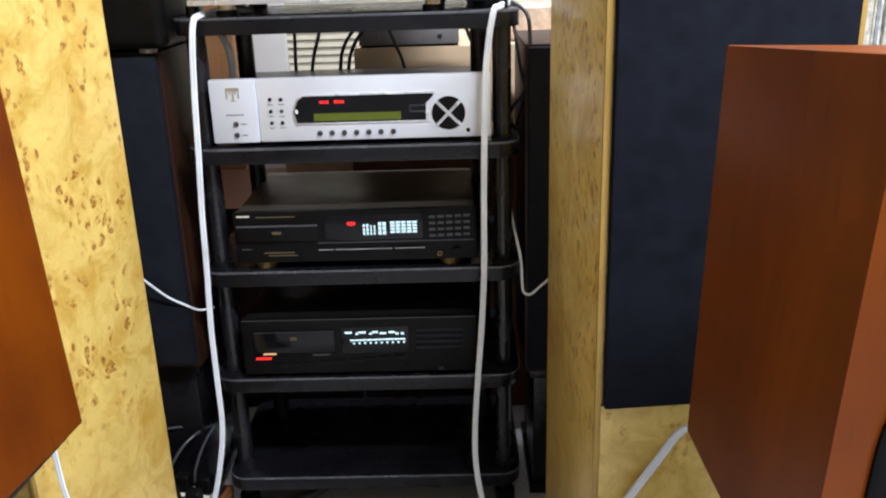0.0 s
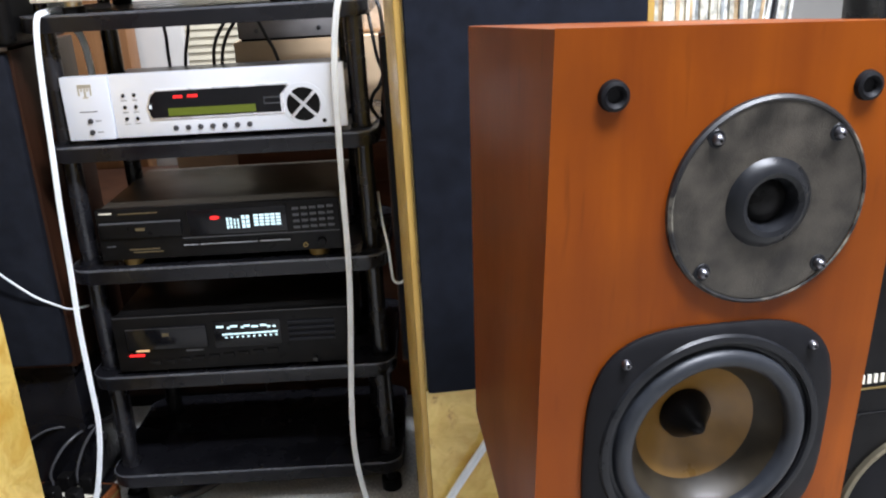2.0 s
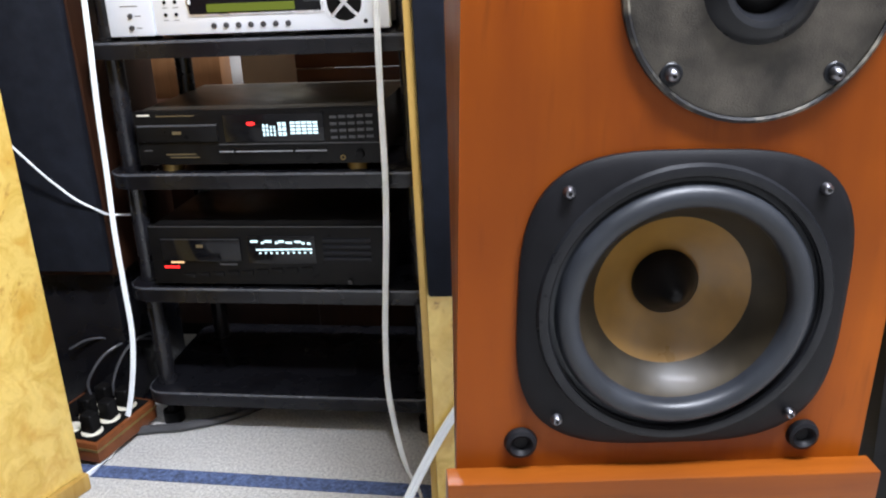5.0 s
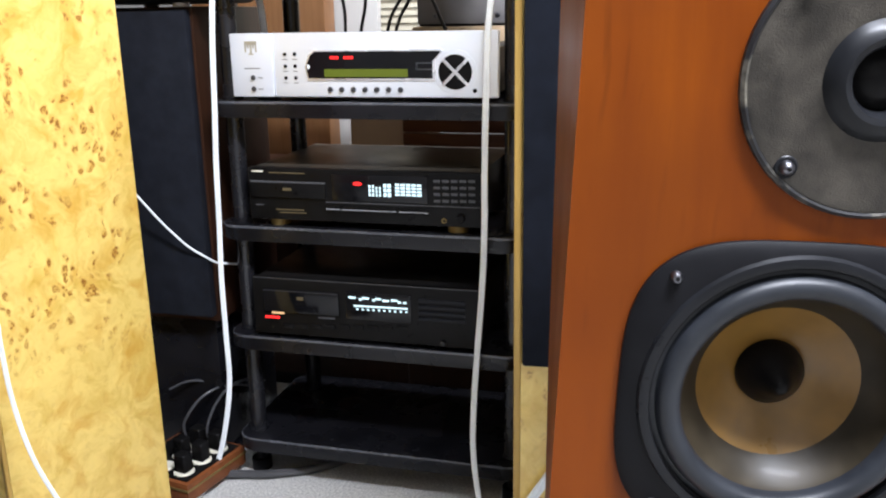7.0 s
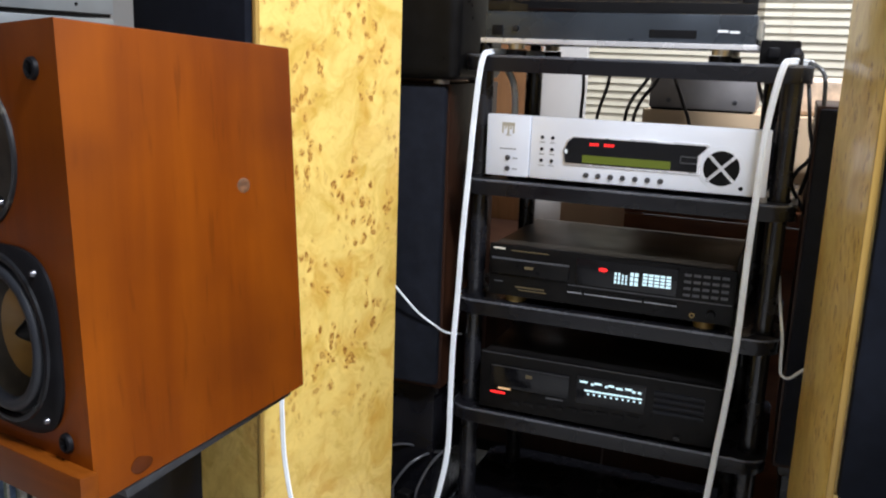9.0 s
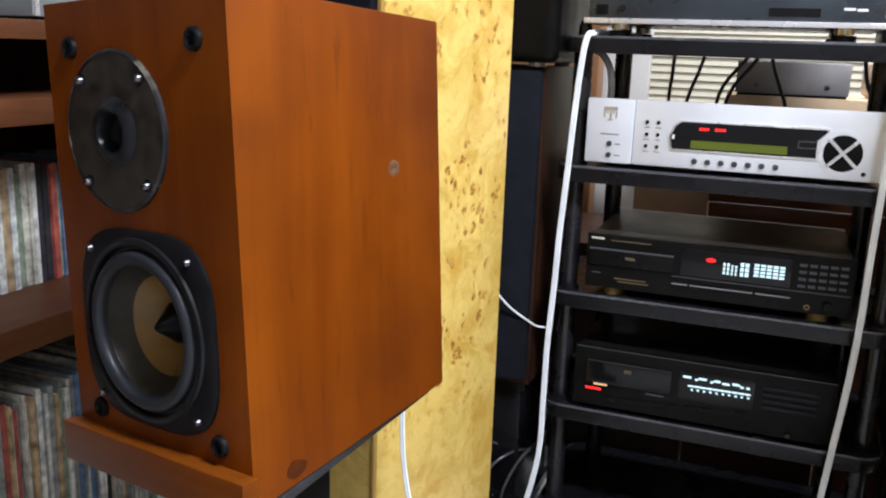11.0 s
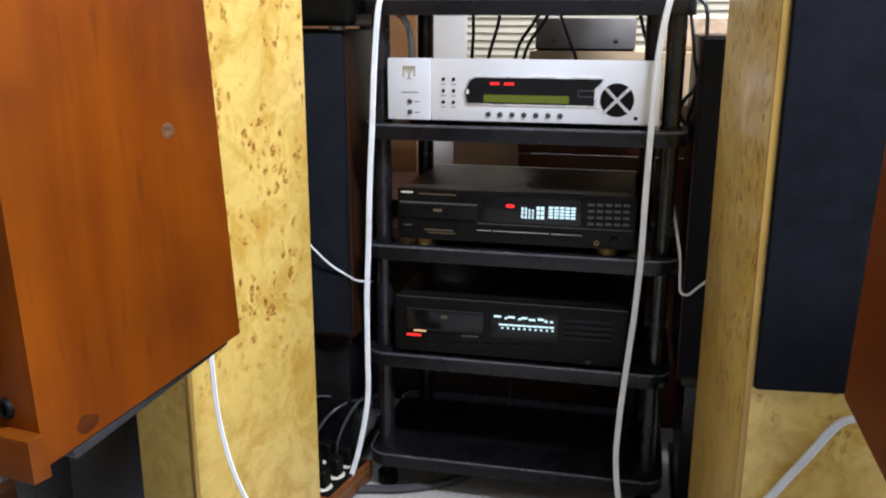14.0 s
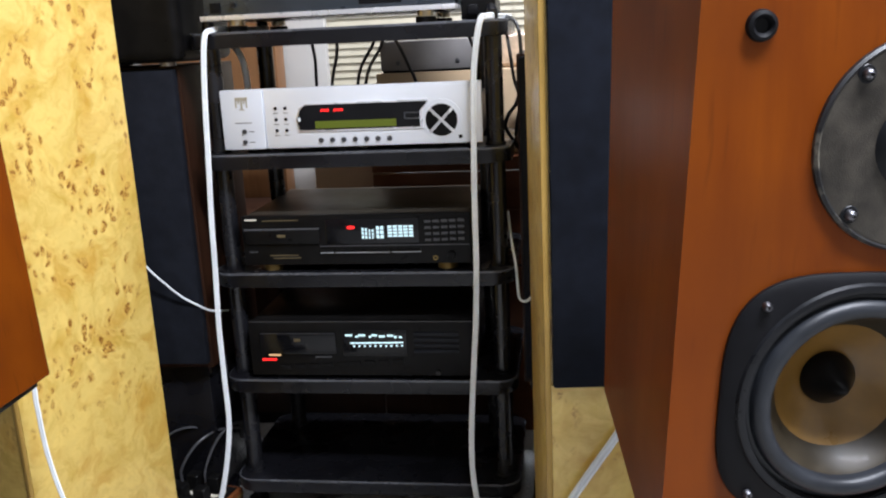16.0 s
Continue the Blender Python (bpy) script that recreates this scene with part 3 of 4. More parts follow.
for fx, fy in ((0.047, 0.025), (0.37, 0.025), (0.047, 0.25), (0.37, 0.25)):
    foot = part("foot", post(bmesh.new(), fx, fy, 0.0, 0.010, 0.017), RUBBER, tt)
    part("foot_ring", post(bmesh.new(), fx, fy, 0.011, 0.0195, 0.0135), plain("brass_ring", (0.62, 0.55, 0.42), 0.3, 0.8), foot, "pale brass ring")
part("button", boxed(0.012, 0.030, -0.002, 0.003, 0.032, 0.048, 0.001), BLACK_PLASTIC, tt)
part("knob", flat_disc(0.052, 0.043, 0.005, 0.0, 0.006), BLACK_METAL, tt)
part("panel_inset", boxed(0.265, 0.335, -0.001, 0.003, 0.034, 0.046), GLOSS_BLACK, tt)
part("mark_bar", boxed(0.365, 0.380, -0.001, 0.003, 0.044, 0.0475), WHITE_PVC, tt)
part("mark_bar", boxed(0.382, 0.396, -0.001, 0.003, 0.043, 0.0465), WHITE_PVC, tt)


def lid_build(nt, bsdf):
    bsdf.inputs["Base Color"].default_value = (0.03, 0.028, 0.025, 1)
    bsdf.inputs["Roughness"].default_value = 0.05
    clear = node(nt, "ShaderNodeBsdfTransparent", Color=(0.72, 0.66, 0.56, 1))
    both = nt.nodes.new("ShaderNodeMixShader")
    both.inputs[0].default_value = 0.45
    out = [n for n in nt.nodes if n.type == "OUTPUT_MATERIAL"][0]
    nt.links.new(clear.outputs[0], both.inputs[1])
    nt.links.new(bsdf.outputs[0], both.inputs[2])
    nt.links.new(both.outputs[0], out.inputs[0])


lid = boxed(0.004, W4 - 0.004, 0.004, 0.007, 0.0705, 0.130, 0.001)
box(lid, 0.004, 0.007, 0.007, 0.268, 0.0705, 0.130)
box(lid, W4 - 0.007, W4 - 0.004, 0.007, 0.268, 0.0705, 0.130)
box(lid, 0.007, W4 - 0.007, 0.265, 0.268, 0.0705, 0.127)
box(lid, 0.007, W4 - 0.007, 0.007, 0.268, 0.127, 0.130)
part("lid", lid, mat("smoked_acrylic", lid_build), tt, "smoked glossy lid")
part("lid_edge", boxed(0.002, W4 - 0.002, 0.001, 0.0038, 0.0705, 0.086, 0.001), GLOSS_BLACK, tt, "dark lower edge of the lid")
for x in (0.002, W4 - 0.024):
    part("lid_edge", boxed(x, x + 0.022, 0.001, 0.0038, 0.0862, 0.130, 0.001), GLOSS_BLACK, tt, "dark upright edge of the lid")
part("platter", post(bmesh.new(), 0.17, 0.137, 0.0705, 0.082, 0.122, 48), BLACK_METAL, tt)

small = thing("small_adapter", pose(0.192, 1.235, 0.909), "small black adapter box beside the turntable", "adapter")
part("body", boxed(0, 0.058, 0.03, 0.16, 0, 0.037, 0.004), BLACK_PLASTIC, small)
part("lead_collar", boxed(0.012, 0.030, 0.018, 0.032, 0.010, 0.026, 0.004), RUBBER, small)


# ---- floor-standing speakers with burl sides ----
def tower(m, width, depth, height, grille_z, label):
    t = thing("tower_speaker", m, label, "speaker", "tall burl speakers")
    inner = 0.008
    part("cabinet", boxed(0.0, width, 0.006, depth, 0.03, height, 0.003), BURL, t, "yellow burl veneer cabinet")
    part("plinth", boxed(-0.008, width + 0.008, -0.006, depth + 0.004, 0.0, 0.03, 0.004), MAPLE, t, "low maple plinth")
    for x0, x1 in ((0.0, inner), (width - inner, width)):
        part("corner_strip", boxed(x0, x1, 0.0, 0.006, 0.03, height, 0.002), MAPLE, t, "pale maple corner strip")
    part("front_panel", boxed(inner, width - inner, 0.001, 0.006, 0.03, grille_z), BURL, t)
    part("grille", boxed(inner + 0.002, width - inner - 0.002, -0.009, 0.006, grille_z, height - 0.02, 0.004), GRILLE, t, "navy-black cloth grille")
    return t


tower(pose(0.331, 0.768, 0, 0, 0, 5.0), 0.285, 0.305, 1.06, 0.462, "tall yellow burl speaker with a navy-black grille")
lt = Matrix.Translation((-0.384, 0.768, 0)) @ pose(0, 0, 0, 0, 0, -18.8) @ Matrix.Translation((-0.285, 0, 0))
tower(lt, 0.285, 0.266, 1.06, 0.478, "tall pale burl speaker with dark eye figure")


# ---- bookshelf speakers ----
def pierced(x0, x1, z0, z1, hx, hz, r, n=64, depth=0.045):
    """A flat panel with one round opening and the opening's wall."""
    bm = bmesh.new()
    outer, inner, back = [], [], []
    for i in range(n):
        a = 2 * math.pi * i / n
        c, s = math.cos(a), math.sin(a)
        k = min(((x1 if c > 0 else x0) - hx) / c if abs(c) > 1e-9 else 9, ((z1 if s > 0 else z0) - hz) / s if abs(s) > 1e-9 else 9)
        outer.append([hx + k * c, hz + k * s])
        inner.append(bm.verts.new((hx + r * c, 0, hz + r * s)))
        back.append(bm.verts.new((hx + r * c, depth, hz + r * s)))
    for corner in ((x0, z0), (x0, z1), (x1, z0), (x1, z1)):
        near = min(range(n), key=lambda i: (outer[i][0] - corner[0]) ** 2 + (outer[i][1] - corner[1]) ** 2)
        outer[near] = list(corner)
    rim = [bm.verts.new((x, 0, z)) for x, z in outer]
    for i in range(n):
        j = (i + 1) % n
        bm.faces.new((rim[i], rim[j], inner[j], inner[i]))
        bm.faces.new((inner[i], inner[j], back[j], back[i]))
    bmesh.ops.recalc_face_normals(bm, faces=bm.faces)
    return bm


def bookshelf(m, hand, d, rear_top, rear_low, flare, tuck, label):
    """Origin: middle of the baffle's lower edge; the front looks along -y. hand: 1 or -1, the side the tweeter is offset to."""
    s = thing("bookshelf_speaker", m, label, "speaker", "cherry bookshelf speakers")
    w, h = 0.1325, 0.410
    bm = bmesh.new()
    v = [bm.verts.new(p) for p in ((-w, 0, -0.045), (w, 0, -0.045), (w, 0, h), (-w, 0, h), (-w + tuck, d, rear_low), (w + flare, d, rear_low), (w + flare, d, rear_top), (-w, d, rear_top))]
    for f in ((0, 4, 5, 1), (1, 5, 6, 2), (2, 6, 7, 3), (3, 7, 4, 0), (4, 7, 6, 5)):
        bm.faces.new([v[i] for i in f])
    bmesh.ops.recalc_face_normals(bm, faces=bm.faces)
    bmesh.ops.bevel(bm, geom=[e for e in bm.edges if len(e.link_faces) == 2], offset=0.002, segments=2, affect="EDGES", profile=0.6)
    part("cabinet", bm, CHERRY, s, "orange-brown cherry veneer box")
    for z0, z1, hx, hz, r in ((-0.045, 0.203, 0.003 * hand, 0.103, 0.0815), (0.203, h, 0.0272 * hand, 0.289, 0.0190)):
        part("baffle", pierced(-w, w, z0, z1, hx, hz, r), CHERRY, s)
    part("lip", boxed(-0.139, 0.139, -0.018, 0.001, -0.052, -0.010, 0.0015), CHERRY_EDGE, s, "cherry ledge below the front")
    tx, tz = 0.0272 * hand, 0.289
    tw = part("tweeter_plate", lathe(bmesh.new(), tx, tz, 0, [(0.020, -0.002), (0.068, -0.004), (0.0715, -0.0035), (0.0735, -0.001), (0.0735, 0.001)], 56), PLATE, s, "grey speckled tweeter plate")
    part("plate_rim", lathe(bmesh.new(), tx, tz, 0, [(0.0718, -0.0040), (0.0732, -0.0048), (0.0752, -0.003), (0.0756, 0.001)], 56), WORN_RIM, tw)
    part("horn_ring", lathe(bmesh.new(), tx, tz, 0, [(0.0160, 0.006), (0.0172, -0.003), (0.0195, -0.0085), (0.0230, -0.0100), (0.0268, -0.0085), (0.0300, -0.0055), (0.0325, -0.0025)], 40), HORN, tw, "dark grey ring")
    part("dome", lathe(bmesh.new(), tx, tz, 0, [(0, -0.003), (0.006, -0.0025), (0.012, -0.0005), (0.016, 0.003), (0.0185, 0.004)], 32), BLACK_PLASTIC, tw, "black tweeter dome")
    for sx in (-0.0454, 0.0454):
        for sz in (-0.0477, 0.0477):
            # Recess and socket are dark discs laid on top; their depth is only colour.
            part("screw_recess_disc", flat_disc(tx + sx, tz + sz, 0.0068, -0.0026, 0.0018, 20), HORN, tw, "flat dark disc for the recess round a screw")
            b = part("screw", lathe(bmesh.new(), tx + sx, tz + sz, 0, [(0, -0.0105), (0.0024, -0.0095), (0.0038, -0.0075), (0.0042, -0.0035)], 16), CHROME, tw, "domed chrome screw")
            part("screw_socket_dot", lathe(bmesh.new(), tx + sx, tz + sz, 0, [(0, -0.0110), (0.0012, -0.0109), (0.0013, -0.0092)], 8), BLACK_PLASTIC, b)
    ox, oz = 0.003 * hand, 0.103
    bm = bmesh.new()
    outer = disc_pts(ox, oz, 0.1000, 0.0960, 64, 3.4)
    mid = disc_pts(ox, oz, 0.0955, 0.0915, 64, 3.4)
    inn = disc_pts(ox, oz, 0.0815, 0.0815, 64, 2.0)
    rows = [[bm.verts.new((x, y, z)) for x, z in pts] for pts, y in ((outer, 0.001), (outer, -0.003), (mid, -0.0065), (inn, -0.0075), (inn, 0.01))]
    for a, b in zip(rows, rows[1:]):
        for i in range(64):
            bm.faces.new((a[i], a[(i + 1) % 64], b[(i + 1) % 64], b[i]))
    bmesh.ops.recalc_face_normals(bm, faces=bm.faces)
    wf = part("woofer_frame", bm, RUBBER, s, "black rounded-square woofer frame")
    part("frame_ring", lathe(bmesh.new(), ox, oz, 0, [(0.0822, -0.0070), (0.0828, -0.0094), (0.0850, -0.0100), (0.0882, -0.0094), (0.0898, -0.0068)], 64), HORN, wf, "raised ring on the frame")
    prof = [(0.0818, -0.004), (0.0785, -0.0045)]
    for k in range(13):
        a = math.pi * k / 12
        prof.append((0.0705 + 0.0070 * math.cos(a), -0.006 - 0.0072 * math.sin(a)))
    prof.append((0.0635, -0.002))
    part("surround", lathe(bmesh.new(), ox, oz, 0, prof, 64), SURROUND, wf, "grey half-roll rubber surround")
    part("cone", lathe(bmesh.new(), ox, oz, 0, [(0.0495, 0.0175), (0.045, 0.021), (0.034, 0.029), (0.021, 0.036), (0.0, 0.039)], 64), CONE, wf, "translucent amber woofer cone")
    part("cone_rim", lathe(bmesh.new(), ox, oz, 0, [(0.0640, -0.003), (0.0625, 0.002), (0.055, 0.012), (0.0495, 0.0175)], 64), CONE_RIM, wf, "smoky glossy outer cone")
    part("phase_plug", lathe(bmesh.new(), ox, oz, 0, [(0, 0.006), (0.004, 0.009), (0.009, 0.016), (0.015, 0.025), (0.0205, 0.031), (0.0215, 0.037)], 40), BLACK_PLASTIC, wf, "black pointed dust cap")
    for sx in (-0.0739, 0.0739):
        for sz in (-0.0737, 0.0737):
            b = part("screw", lathe(bmesh.new(), ox + sx, oz + sz, 0, [(0, -0.0115), (0.0022, -0.011), (0.0035, -0.009), (0.0038, -0.006)], 16), CHROME, wf, "domed chrome screw")
            # Black dot on the screw head; no socket is sunk.
            part("screw_socket_dot", lathe(bmesh.new(), ox + sx, oz + sz, 0, [(0, -0.0120), (0.0012, -0.0119), (0.0013, -0.0105)], 8), BLACK_PLASTIC, b)
    for sx in (-0.0916, 0.0916):
        for sz in (0.0088, 0.3674):
            part("grille_socket", lathe(bmesh.new(), sx, sz, 0, [(0, -0.0006), (0.0046, -0.0008), (0.0051, -0.003), (0.0074, -0.0052), (0.0098, -0.004), (0.0108, 0.001)], 28), RUBBER, s, "black rubber grille socket")
    return s


def stand(m, d, rise, x, y, yaw, label):
    """m: the speaker's pose; the plate lies under the box, the column stands on the floor at x, y."""
    s = thing("speaker_stand", pose(x, y, 0, 0, 0, yaw), label, "speaker stand", "speaker stands")
    to = s.matrix_world.inverted()
    plate = part("top_plate", boxed(-0.105, 0.1365, 0.03, d - 0.006, -0.010, -0.001, 0.001), plain("dark_steel", (0.05, 0.052, 0.056), 0.4, 0.5), s, "thin dark metal top plate")
    plate.matrix_local = to @ m @ pose(0, 0, -0.045, math.degrees(math.atan(rise / d)))
    top = (m @ Vector((0, d / 2, rise / 2 - 0.056))).z
    part("column", boxed(-0.05, 0.05, -0.05, 0.05, 0.02, top, 0.006), BLACK_SHELF, s, "black square column")
    part("base_plate", boxed(-0.13, 0.13, -0.14, 0.14, 0.0, 0.02, 0.004), BLACK_SHELF, s)
    return s


RIGHT = pose(0.5548, 0.3941, 0.5138, 1.73, 2.68, 11.19)
bookshelf(RIGHT, 1, 0.225, 0.388, 0.008, 0.0, 0.012, "cherry bookshelf speaker with amber woofer, facing forward")
stand(RIGHT, 0.225, 0.053, 0.540, 0.520, 11.0, "black speaker stand with a square column")
LEFT = pose(-0.4549, 0.4362, 0.5095, -0.56, -3.92, -14.36)
bookshelf(LEFT, -1, 0.262, 0.392, 0.005, 0.017, 0.0, "cherry bookshelf speaker with a scuffed side, toed outward")
stand(LEFT, 0.262, 0.050, -0.425, 0.580, -14.4, "black speaker stand with a thin top plate")
scuff = mesh_object("plaster_mark", lathe(bmesh.new(), 0, 0, 0, [(0, 0.0002), (0.003, -0.0001), (0.006, -0.0006), (0.0085, 0.0004)], 20), plain("pale_filler", (0.115, 0.047, 0.016), 0.7, 0, 0.6, 120))
scuff.parent = [o for o in bpy.data.objects if o.name.startswith("bookshelf_speaker")][-1]
scuff.name = "filled_hole"
scuff.matrix_local = pose(0.1452, 0.1915, 0.2466, 0, 0, 86.3)
tagged(scuff, "pale filled hole in the veneer")
bm = bmesh.new()
edge = [(0.0120 * (1 + 0.10 * math.sin(radians(k * 40))) * math.cos(radians(k * 20)), 0.0085 * (1 + 0.12 * math.cos(radians(k * 60))) * math.sin(radians(k * 20))) for k in range(18)]
outline_prism(bm, edge, -0.0005, 0.0003, 0.0001)
knot = mesh_object("dark_knot", bm, wood("dark_knot_wood", (0.100, 0.021, 0.0016), (0.060, 0.012, 0.0010), 0.45, (30, 30, 3)))
knot.parent = scuff.parent
knot.matrix_local = pose(0.1360, 0.050, -0.020, 0, 0, 86.3)
tagged(knot, "dark brown knot in the veneer")


# ---- dark speakers behind ----
def dark_speaker(m, w, h, d, label):
    s = thing("dark_speaker", m, label, "speaker", "dark speakers beside the rack")
    part("cabinet", boxed(0, w, 0.006, d, 0, h, 0.003), WALNUT, s, "dark walnut cabinet")
    part("grille", boxed(0.004, w - 0.004, -0.012, 0.008, 0.012, h - 0.004, 0.006), CHARCOAL, s, "charcoal cloth grille")
    return s


dark_speaker(pose(-0.508, 1.230, 0.296), 0.205, 0.562, 0.26, "dark walnut speaker with a charcoal cloth grille")
dark_speaker(pose(0.283, 1.240, 0.266), 0.21, 0.586, 0.26, "dark walnut speaker beside the rack, charcoal grille")
pl = thing("black_pedestal", pose(-0.503, 1.245, 0), "black wooden pedestal under a dark speaker", "pedestal")
part("body", boxed(0.008, 0.182, 0.006, 0.234, 0.02, 0.278, 0.003), BLACK_SHELF, pl)
part("top_board", boxed(0, 0.19, 0, 0.24, 0.278, 0.296, 0.003), BLACK_SHELF, pl)
part("base_board", boxed(0, 0.19, 0, 0.24, 0, 0.02, 0.003), BLACK_SHELF, pl)
pl = thing("black_pedestal", pose(0.293, 1.255, 0), "black wooden pedestal under a dark speaker", "pedestal")
part("body", boxed(0.008, 0.182, 0.006, 0.234, 0.02, 0.248, 0.003), BLACK_SHELF, pl)
part("top_board", boxed(0, 0.19, 0, 0.24, 0.248, 0.266, 0.003), BLACK_SHELF, pl)
part("base_board", boxed(0, 0.19, 0, 0.24, 0, 0.02, 0.003), BLACK_SHELF, pl)
bx = thing("black_speaker", pose(-0.524, 1.200, 0.858), "black plastic speaker with rounded edges on small feet", "speaker")
part("body", boxed(0, 0.245, 0, 0.24, 0.006, 0.36, 0.02, 4), BLACK_PLASTIC, bx)
for fx, fy in ((0.04, 0.03), (0.205, 0.03), (0.04, 0.2), (0.205, 0.2)):
    part("foot", post(bmesh.new(), fx, fy, 0, 0.009, 0.014), GREY_METAL, bx, "grey metal foot")

# ---- behind the rack ----
desk = thing("wooden_desk", pose(-0.040, 1.595, 0.018), "red-brown wooden desk beside an added dark box", "desk")
part("top", boxed(-0.012, 0.75, 0.0, 0.75, 0.585, 0.615, 0.003), PLANK, desk)
part("drawer_front", boxed(-0.01, 0.34, -0.004, 0.014, 0.50, 0.583, 0.002), PLANK, desk)
part("side_panel", boxed(0.245, 0.70, 0.004, 0.024, -0.018, 0.498, 0.002), PLANK, desk)
# Dark sheet added so the space behind the rack reads black.
part("dark_backing", boxed(-0.0155, 0.242, 0.006, 0.024, -0.018, 0.498, 0.002), WALNUT, desk, "dark panel added for the blackness behind the rack")
# The gap's darkness is a black strip on an unbroken panel.
part("drawer_gap_strip", boxed(0.246, 0.70, 0.0025, 0.006, 0.372, 0.376), BLACK_PLASTIC, desk)
# Added dark box: stands in for the blackness seen below the shelves.
low = thing("dark_backing_box", pose(-0.683, 1.605, 0), "dark box added to blacken the view behind the rack", "cabinet")
part("body", boxed(0.0, 0.622, 0.006, 0.36, 0.03, 0.470, 0.003), WALNUT, low)
part("top", boxed(-0.004, 0.624, 0.0, 0.364, 0.470, 0.488, 0.002), WALNUT, low)
part("plinth", boxed(0.02, 0.62, 0.012, 0.34, 0.0, 0.03), BLACK_PLASTIC, low)
solid("cardboard_box", boxed(-0.038, 0.420, 1.635, 2.015, 0.6335, 0.813, 0.004), CARD, "pale brown cardboard box wrapped in clear film", "box")
flap = solid("crumpled_packet", boxed(-0.10, 0.10, -0.05, 0.05, 0.0, 0.075, 0.02, 3), plain("clear_film", (0.66, 0.50, 0.36), 0.18, 0, 0.25, 40, 0.9), "shiny crumpled plastic packet on a cardboard box", "packet", m=pose(0.31, 1.735, 0.8135, 0, 0, 12))
grey = thing("metal_unit", pose(-0.026, 1.635, 0.8135), "small grey metal equipment box with two front screws", "equipment box")
part("case", boxed(0, 0.205, 0, 0.17, 0.004, 0.066, 0.003), GREY_METAL, grey)
part("base", boxed(0.004, 0.201, 0.004, 0.166, 0.0, 0.006), BLACK_PLASTIC, grey)
for x in (0.038, 0.166):
    part("screw", lathe(bmesh.new(), x, 0.020, 0, [(0, -0.003), (0.004, -0.0025), (0.0055, 0.001)], 14), CHROME, grey)
solid("white_board", boxed(-0.405, -0.259, 2.065, 2.095, 0.0, 1.03, 0.003), WHITE_PANEL, "plain white board standing behind the added dark box", "board")
solid("wooden_cabinet", boxed(-0.74, -0.370, 1.98, 2.05, 0.0, 1.015, 0.004), wood("tan_wood", (0.30, 0.15, 0.065), (0.20, 0.09, 0.035), 0.45), "tall tan wooden cabinet near the window", "cabinet")

solid("cardboard_box", boxed(-0.222, -0.062, 1.74, 1.93, 0.4885, 0.680, 0.003), CARD, "small brown cardboard box on the added dark box", "box")

# window with blinds
win = thing("window_1", pose(-0.10, 2.74, 0), "window covered by cream horizontal blinds", "window", kind="structure")
for x0, x1, z0, z1 in ((-0.75, 0.85, 0.55, 0.60), (-0.75, 0.85, 1.70, 1.75), (-0.75, -0.70, 0.60, 1.70), (0.80, 0.85, 0.60, 1.70)):
    part("window_frame", boxed(x0, x1, 0.03, 0.09, z0, z1), WHITE_PANEL, win)


def pane_build(nt, bsdf):
    bsdf.inputs["Base Color"].default_value = (0.9, 0.95, 0.95, 1)
    bsdf.inputs["Transmission Weight"].default_value = 1.0
    bsdf.inputs["Roughness"].default_value = 0.02


pane = part("pane", boxed(-0.70, 0.80, 0.055, 0.061, 0.60, 1.70), mat("window_glass", pane_build), win)
pane.visible_shadow = False
blind = thing("venetian_blind", pose(-0.12, 2.70, 0), "cream horizontal venetian blind, slats closed", "blind")
part("head_rail", boxed(-0.74, 0.84, -0.02, 0.02, 1.72, 1.76, 0.003), BLIND, blind)
slat_bm = boxed(-0.74, 0.84, -0.0125, 0.0125, -0.0006, 0.0006)
bmesh.ops.rotate(slat_bm, verts=slat_bm.verts, cent=(0, 0, 0), matrix=Matrix.Rotation(radians(70), 3, "X"))
slat = part("slat", slat_bm, BLIND, blind)
slat.location = (0, 0, 0.58)
for k in range(1, 47):
    o = slat.copy()
    scene.collection.objects.link(o)
    o.location = (0, 0.0006 * math.sin(k * 1.7), 0.58 + k * 0.0242)
for x in (-0.45, 0.33, 0.62):
    part("cord", post(bmesh.new(), x, -0.014, 0.57, 1.72, 0.001, 6), BLIND, blind)


# ---- cables ----
def cable(name, pts, r, material, label, wide=1.0, twin=False, n=8):
    return solid(name, tube(bmesh.new(), pts, r, n, wide, 8, twin), material, label, "cable", "cables")


cable("speaker_cable", [(-0.17, 1.34, 0.913), (-0.205, 1.26, 0.914), (-0.222, 1.205, 0.914), (-0.231, 1.186, 0.897), (-0.239, 1.181, 0.80), (-0.244, 1.179, 0.70), (-0.250, 1.178, 0.60), (-0.254, 1.178, 0.50), (-0.259, 1.178, 0.40), (-0.260, 1.178, 0.30), (-0.262, 1.178, 0.20), (-0.280, 1.175, 0.10), (-0.300, 1.165, 0.03), (-0.305, 1.12, 0.0065), (-0.31, 1.06, 0.0065), (-0.33, 1.0, 0.0065)],
      0.0023, WHITE_PVC, "flat white speaker cable hanging down the rack", 1.25, True)
